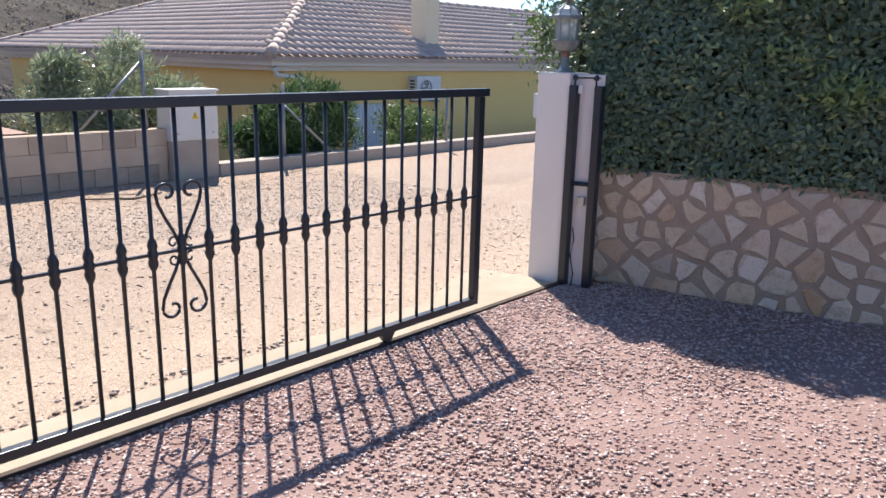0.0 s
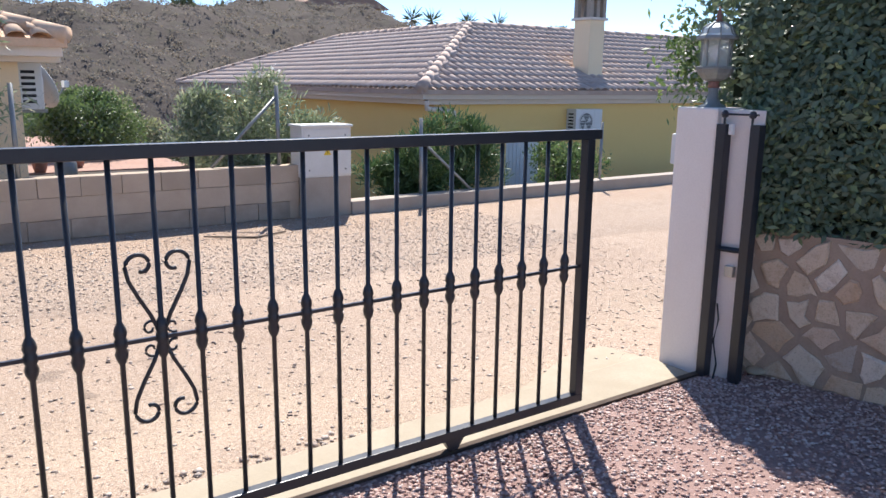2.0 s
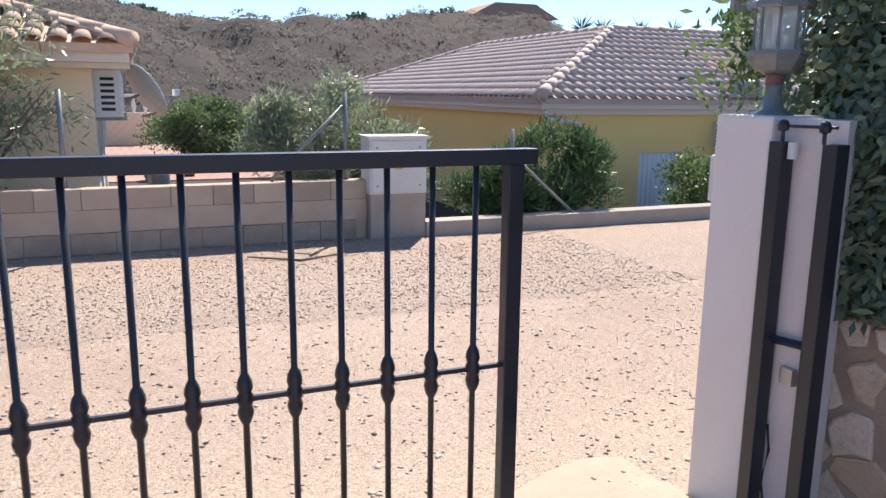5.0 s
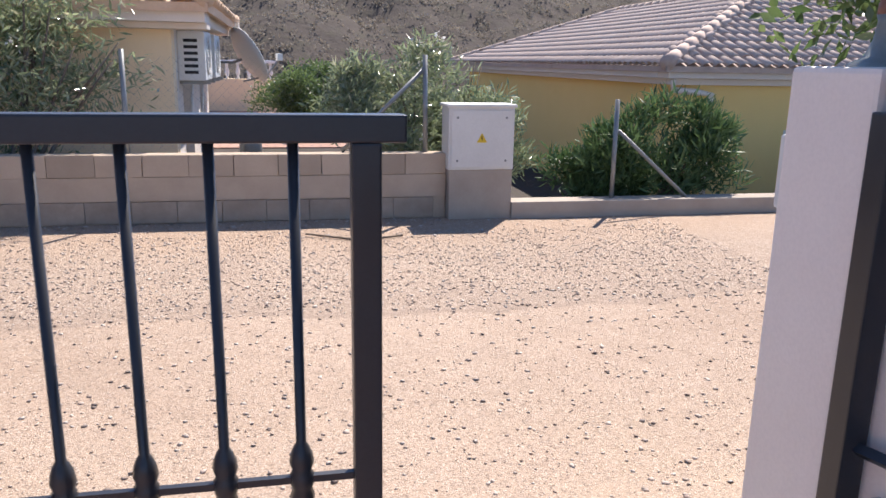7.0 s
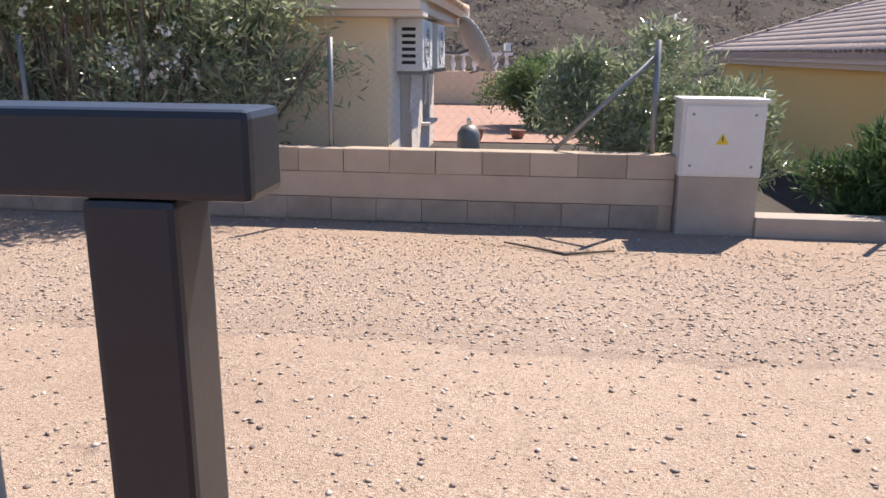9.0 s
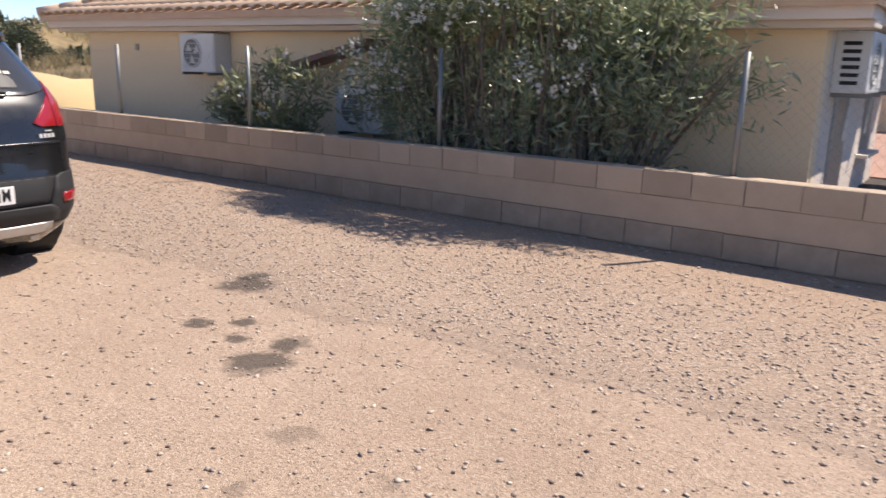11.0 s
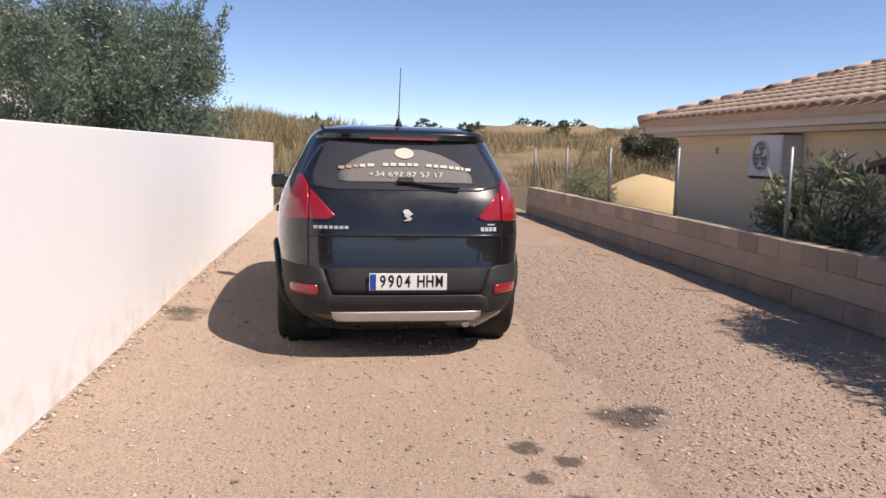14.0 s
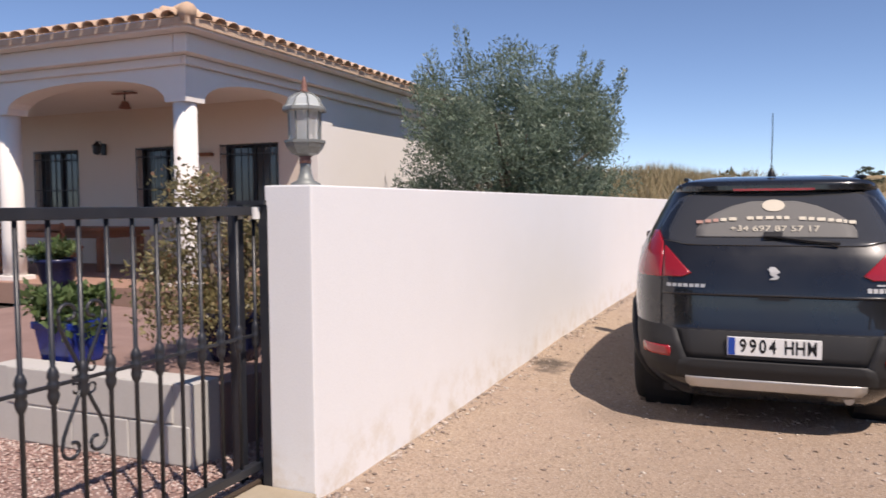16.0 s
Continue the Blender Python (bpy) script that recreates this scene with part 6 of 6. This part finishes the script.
def build_car():
    car = thing("parked_car", (-0.87, 5.27, 0.0), "black five-door family car parked on the lane, dusty", "car", "", 180 + 2.2)
    axles = (0.82, 3.43)
    # body shell, with open wheel arches
    bm = bmesh.new()
    zs = [0.20 + 0.0305 * i for i in range(46)] + [1.598, 1.61]
    n = 220
    rings = []
    for z in zs:
        b, f, r = car_at(HALF, z), car_at(FRONT, z), car_at(REAR, z)
        ring = []
        for i in range(n):
            a = 2 * math.pi * i / n
            c, s = math.cos(a), math.sin(a)
            e = 2 / POWER
            ring.append(bm.verts.new(((f + r) / 2 + (f - r) / 2 * math.copysign(abs(c) ** e, c), b * math.copysign(abs(s) ** e, s), z)))
        rings.append(ring)
    for p, q in zip(rings, rings[1:]):
        for i in range(n):
            j = (i + 1) % n
            mid = (p[i].co + q[j].co) / 2
            if not any(math.hypot(mid.x - ax, mid.z - 0.33) < 0.385 for ax in axles) or abs(mid.y) < 0.5:
                bm.faces.new((p[i], p[j], q[j], q[i]))
    bm.faces.new(rings[-1])
    bm.faces.new(rings[0])
    part("body", bm, CAR, car, "glossy black bodywork", True)
    for ax in axles:
        for s in (-1, 1):
            pts = [(ax + 0.395 * math.cos(a), s * (side_v(ax + 0.395 * math.cos(a), max(0.21, 0.33 + 0.395 * math.sin(a))) + 0.004), 0.33 + 0.395 * math.sin(a)) for a in [math.pi * (-0.08 + 1.16 * k / 24) for k in range(25)]]
            part("wheel_arch", tube(pts, 0.028, 6), CAR_PLASTIC, car, smooth=True)
            part("wheel_well", turned([(0.39, 0.50 if s > 0 else -0.50), (0.39, 0.80 if s > 0 else -0.80), (0.385, 0.80 if s > 0 else -0.80), (0.385, 0.51 if s > 0 else -0.51)], 26, (ax, 0, 0.33), "Y"), DARK, car)
            o = s * 0.77
            w = part("wheel", turned([(0.19, -0.10), (0.29, -0.108), (0.325, -0.095), (0.335, -0.06), (0.335, 0.06), (0.325, 0.095), (0.29, 0.108), (0.19, 0.10)], 36, (ax, o, 0.335), "Y"), TYRE, car, "black tyre", True)
            f = s * 0.105
            part("rim", turned([(0.02, f * 0.75), (0.06, f * 0.8), (0.17, f * 0.55), (0.205, f * 0.95), (0.208, f * 0.9), (0.20, f * 0.3), (0.02, f * 0.3)], 28, (ax, o, 0.335), "Y"), SILVER, w, "alloy rim", True)
            for k in range(5):
                a = 2 * math.pi * k / 5
                part("spoke", boxed(-0.022, 0.022, -0.012, 0.012, 0.03, 0.20, bevel=0.004), SILVER, w).matrix_basis = Matrix.Translation((ax, o + f * 0.86, 0.335)) @ Matrix.Rotation(a, 4, "Y")
    # rear window with its stickers
    glass = part("rear_window", skin(finer([(1.155, -0.50, 0.50), (1.19, -0.68, 0.68), (1.25, -0.70, 0.70), (1.36, -0.645, 0.645), (1.45, -0.585, 0.585), (1.485, -0.50, 0.50)]), 18, on_rear, 0.004, 0.012), CAR_GLASS, car, "dark tinted rear window", True)

    def flat_on(v, z, out):
        a, b = on_rear(v, z - 0.02, 0), on_rear(v, z + 0.02, 0)
        up = (b - a).normalized()
        side = Vector((0, -1, 0))
        side = (on_rear(v - 0.02, z, 0) - on_rear(v + 0.02, z, 0)).normalized()
        nrm = side.cross(up)
        m = Matrix((side, up, nrm)).transposed().to_4x4()
        return Matrix.Translation(on_rear(v, z, 0) + nrm * out) @ m

    fan = [(1.205, -0.46, 0.46), (1.25, -0.46, 0.46), (1.30, -0.43, 0.43), (1.35, -0.36, 0.36), (1.40, -0.25, 0.25), (1.43, -0.13, 0.13)]
    part("sticker_arc", skin(finer(fan), 14, on_rear, 0.0075, 0.002), DECAL_GREY, glass, "greyish half-round sticker", True)
    bm = bmesh.new()
    m = flat_on(0.0, 1.395, 0.012)
    bmesh.ops.create_circle(bm, cap_ends=True, segments=28, radius=0.058, matrix=m @ Matrix.Diagonal((1.15, 0.85, 1, 1)))
    part("sticker_disc", bm, DECAL, glass, "cream round sticker")
    # a line of unlettered name bars, then the telephone number
    widths = (0.05, 0.045, 0.04, 0.045, 0.06, 0.0, 0.05, 0.05, 0.06, 0.04, 0.04, 0.0, 0.05, 0.04, 0.06, 0.04, 0.04, 0.022, 0.05)
    x = -0.5 * (sum(widths) + 0.08) * 1.08
    for i, w in enumerate(widths):
        w = w * 1.08
        if w:
            mid = x + w / 2
            z = 1.318 - 0.14 * mid * mid
            bm = boxed(-w * 0.36, w * 0.36, -0.013, 0.013, -0.0008, 0.0008)
            bm.transform(flat_on(-mid, z, 0.0125))
            part("name_bar", bm, DECAL_RED if i < 3 else DECAL, glass)
            x += w
        else:
            x += 0.043
    lettering("+34 697 87 57 17", 0.064, DECAL, glass, flat_on(0.0, 1.25, 0.0125), "telephone_number", "pale telephone number sticker", 0.0006, 1.12)
    wiper = [on_rear(v, z, 0.028) for v, z in ((0.04, 1.215), (-0.05, 1.205), (-0.2, 1.187), (-0.36, 1.175))]
    part("wiper", tube(wiper, 0.011, 6), INK, car, "black rear wiper", True)
    bm = boxed(-0.06, 0.05, -0.02, 0.02, -0.012, 0.012, bevel=0.006)
    bm.transform(flat_on(0.0, 1.205, 0.022))
    part("wiper_base", bm, INK, car)
    # spoiler with the brake light
    part("spoiler", skin(finer([(1.497, -0.61, 0.61), (1.515, -0.615, 0.615), (1.54, -0.59, 0.59), (1.562, -0.54, 0.54)], 3), 16, lambda v, z, o: Vector((rear_u(v, 1.50) - o - 0.025 * (1 - (v / 0.7) ** 2) + 1.2 * max(0.0, z - 1.54), v, z)), 0.012, 0.2), CAR, car, smooth=True)
    part("brake_light", skin(finer([(1.497, -0.24, 0.24), (1.512, -0.24, 0.24)], 2), 10, lambda v, z, o: Vector((rear_u(v, 1.50) - o - 0.025 * (1 - (v / 0.7) ** 2), v, z)), 0.016, 0.01), RED_LENS, car, "dark red brake light strip")
    # lamp clusters: a tall outer piece on the corner, a pointed inner piece on the tailgate
    for s in (-1, 1):
        outer = [(0.955, 0.845 * s, 0.66 * s), (1.0, 0.846 * s, 0.66 * s), (1.08, 0.815 * s, 0.655 * s), (1.17, 0.765 * s, 0.66 * s), (1.245, 0.735 * s, 0.70 * s)]
        inner = [(0.96, 0.652 * s, 0.53 * s), (0.985, 0.652 * s, 0.478 * s), (1.04, 0.65 * s, 0.535 * s), (1.11, 0.648 * s, 0.60 * s), (1.15, 0.648 * s, 0.64 * s)]
        part("tail_light", skin(finer(outer), 8, on_rear, 0.012, 0.03), RED_LENS, car, "red tail light", True)
        part("tail_light", skin(finer(inner), 8, on_rear, 0.012, 0.02), RED_LENS, car, "red inner tail light", True)
        part("reflector", skin(finer([(0.465, 0.60 * s, 0.775 * s), (0.495, 0.59 * s, 0.78 * s), (0.53, 0.60 * s, 0.775 * s)], 2), 6, on_rear, 0.022, 0.02), RED_LENS, car, "red bumper reflector", True)
        part("bumper_corner", skin(finer([(0.33, 0.50 * s, 0.79 * s), (0.42, 0.48 * s, 0.855 * s), (0.55, 0.53 * s, 0.868 * s), (0.635, 0.56 * s, 0.872 * s), (0.655, 0.62 * s, 0.86 * s)]), 8, on_rear, 0.014, 0.03), CAR_PLASTIC, car, "grey textured bumper corner", True)
    part("bumper", skin(finer([(0.34, -0.56, 0.56), (0.40, -0.56, 0.56), (0.445, -0.54, 0.54), (0.465, -0.5, 0.5)], 3), 16, on_rear, 0.03, 0.06), CAR_PLASTIC, car, "grey textured rear bumper", True)
    part("plate_recess", skin(finer([(0.455, -0.52, 0.52), (0.62, -0.56, 0.56), (0.64, -0.56, 0.56)], 3), 14, on_rear, 0.004, 0.02), CAR_PLASTIC, car, "grey plate recess", True)
    part("skid_plate", skin(finer([(0.285, -0.47, 0.47), (0.31, -0.50, 0.50), (0.352, -0.505, 0.505)], 3), 14, lambda v, z, o: Vector((rear_u(v, 0.36) - o + (0.36 - z) * 0.25, v, z)), 0.034, 0.05), SILVER, car, "silver skid plate", True)
    part("tailgate_seam", skin([(0.846, -0.66, 0.66), (0.853, -0.66, 0.66)], 16, on_rear, 0.003, 0.004), INK, car)
    part("tailgate_edge", skin(finer([(0.853, -0.655, 0.655), (0.866, -0.655, 0.655)], 2), 16, on_rear, 0.010, 0.01), CAR, car, smooth=True)
    part("tailgate_seam", skin([(0.636, -0.66, 0.66), (0.646, -0.66, 0.66)], 16, on_rear, 0.004, 0.004), INK, car)
    for s in (-1, 1):
        part("tailgate_seam", skin(finer([(0.64, 0.656 * s, 0.664 * s), (0.95, 0.656 * s, 0.664 * s)], 6), 2, on_rear, 0.003, 0.004), INK, car)
    part("handle_slot", skin([(0.83, -0.085, 0.085), (0.85, -0.09, 0.09)], 4, on_rear, 0.011, 0.01), INK, car, "black tailgate handle")
    for k in range(7):
        v0 = 0.625 - 0.034 * k
        part("badge_bar", skin([(0.898, v0, v0 - 0.026), (0.918, v0, v0 - 0.026)], 2, on_rear, 0.009, 0.006), BADGE, car)
    for k in range(4):
        v0 = -0.50 - 0.03 * k
        part("badge_bar", skin([(0.890, v0, v0 - 0.023), (0.916, v0, v0 - 0.023)], 2, on_rear, 0.009, 0.006), BADGE, car)
    part("badge_bar", skin([(0.93, -0.55, -0.60), (0.938, -0.55, -0.60)], 2, on_rear, 0.009, 0.006), BADGE, car)
    shape = [(0.955, -0.012, 0.03), (0.97, -0.03, 0.0), (0.985, -0.012, 0.022), (1.0, -0.034, 0.024), (1.015, -0.02, 0.034), (1.03, -0.004, 0.022)]
    part("emblem", skin(finer(shape, 2), 4, on_rear, 0.012, 0.012), BADGE, car, "chrome emblem")
    # number plate
    plate = part("number_plate", boxed(-0.014, 0.0, -0.26, 0.26, 0.50, 0.612, bevel=0.003), PLATE, car, "white number plate with black characters")
    plate.location.x = -0.006
    part("plate_band", boxed(-0.0155, -0.013, 0.215, 0.255, 0.503, 0.609), BLUE, plate, "blue band")
    part("plate_holder", boxed(-0.012, 0.002, -0.265, 0.265, 0.482, 0.499), INK, plate, "black plate holder")
    for ch, v in zip("9904HHM", (0.17, 0.115, 0.06, 0.005, -0.085, -0.145, -0.208)):
        m = Matrix.Translation((-0.0152, v, 0.556)) @ Matrix(((0, 0, -1), (-1, 0, 0), (0, 1, 0))).to_4x4()
        lettering(ch, 0.112, INK, plate, m, "character", "", 0.0006, 0.72 if ch != "M" else 0.64, 0.0022)
    # side glass, seams, handles, mirrors
    for s in (-1, 1):
        def on_side(u, z, out, s=s):
            return Vector((u, s * (side_v(u, z) + out), z))
        for rows in ([(1.10, 0.72, 1.05), (1.2, 0.78, 1.06), (1.36, 0.92, 1.07), (1.43, 1.0, 1.08)], [(1.08, 1.12, 1.93), (1.25, 1.13, 1.93), (1.44, 1.14, 1.93), (1.475, 1.2, 1.93)], [(1.06, 2.0, 2.95), (1.2, 2.0, 2.82), (1.40, 2.0, 2.52), (1.475, 2.0, 2.36)]):
            part("side_window", skin(finer(rows), 8, on_side, 0.004, 0.012), SIDE_GLASS, car, "tinted side window", True)
        for u in (1.09, 1.965, 3.02):
            part("door_seam", skin(finer([(0.32, u - 0.003, u + 0.003), (1.04, u - 0.003, u + 0.003)], 8), 1, on_side, 0.002, 0.004), INK, car)
        for u in (1.2, 2.08):
            part("door_handle", skin(finer([(0.92, u, u + 0.17), (0.945, u - 0.005, u + 0.175), (0.965, u, u + 0.17)], 2), 5, on_side, 0.028, 0.03), CAR, car, smooth=True)
        part("sill", skin(finer([(0.24, 1.22, 3.04), (0.31, 1.22, 3.04)], 2), 8, on_side, 0.012, 0.02), CAR_PLASTIC, car, smooth=True)
        part("sill_strip", skin([(0.315, 1.25, 3.0), (0.33, 1.25, 3.0)], 8, on_side, 0.014, 0.008), SILVER, car, "thin silver sill strip")
        mir = boxed(-0.08, 0.06, -0.085, 0.085, -0.065, 0.065, bevel=0.035)
        mir.transform(Matrix.Translation((2.72, s * 0.95, 1.10)))
        part("door_mirror", mir, CAR, car, "black door mirror", True)
        part("mirror_glass", boxed(2.632, 2.644, s * 0.95 - 0.06, s * 0.95 + 0.06, 1.055, 1.145), SIDE_GLASS, car, "dark mirror glass")
        part("mirror_foot", boxed(2.68, 2.76, s * 0.85 - 0.06, s * 0.85 + 0.06, 1.05, 1.09), CAR_PLASTIC, car)
        part("roof_rail", tube([(0.75, s * 0.56, 1.585), (1.3, s * 0.575, 1.60), (2.0, s * 0.56, 1.585)], 0.014, 6), CAR, car, smooth=True)
    part("windscreen", skin(finer([(1.12, -0.68, 0.68), (1.3, -0.64, 0.64), (1.5, -0.56, 0.56)]), 12, lambda v, z, o: Vector((car_at(FRONT, z) + car_at(REAR, z) - rear_u(v, z) + o, v, z)), 0.004, 0.012), SIDE_GLASS, car, smooth=True)
    ant = part("antenna", turned([(0.03, 0.0), (0.022, 0.03), (0.008, 0.06), (0.006, 0.08)], 10, (0.78, 0, 1.598)), INK, car, "roof aerial with a black foot")
    part("mast", rodded((0.78, 0, 1.66), (0.70, 0, 2.02), 0.0042, 0.003, 6), INK, ant)
    part("exhaust", rodded((0.10, -0.42, 0.245), (0.40, -0.42, 0.26), 0.028, n=12), SILVER, car, "steel exhaust tip")
    part("underbody", boxed(0.35, 4.0, -0.66, 0.66, 0.17, 0.24), DARK, car)


build_car()
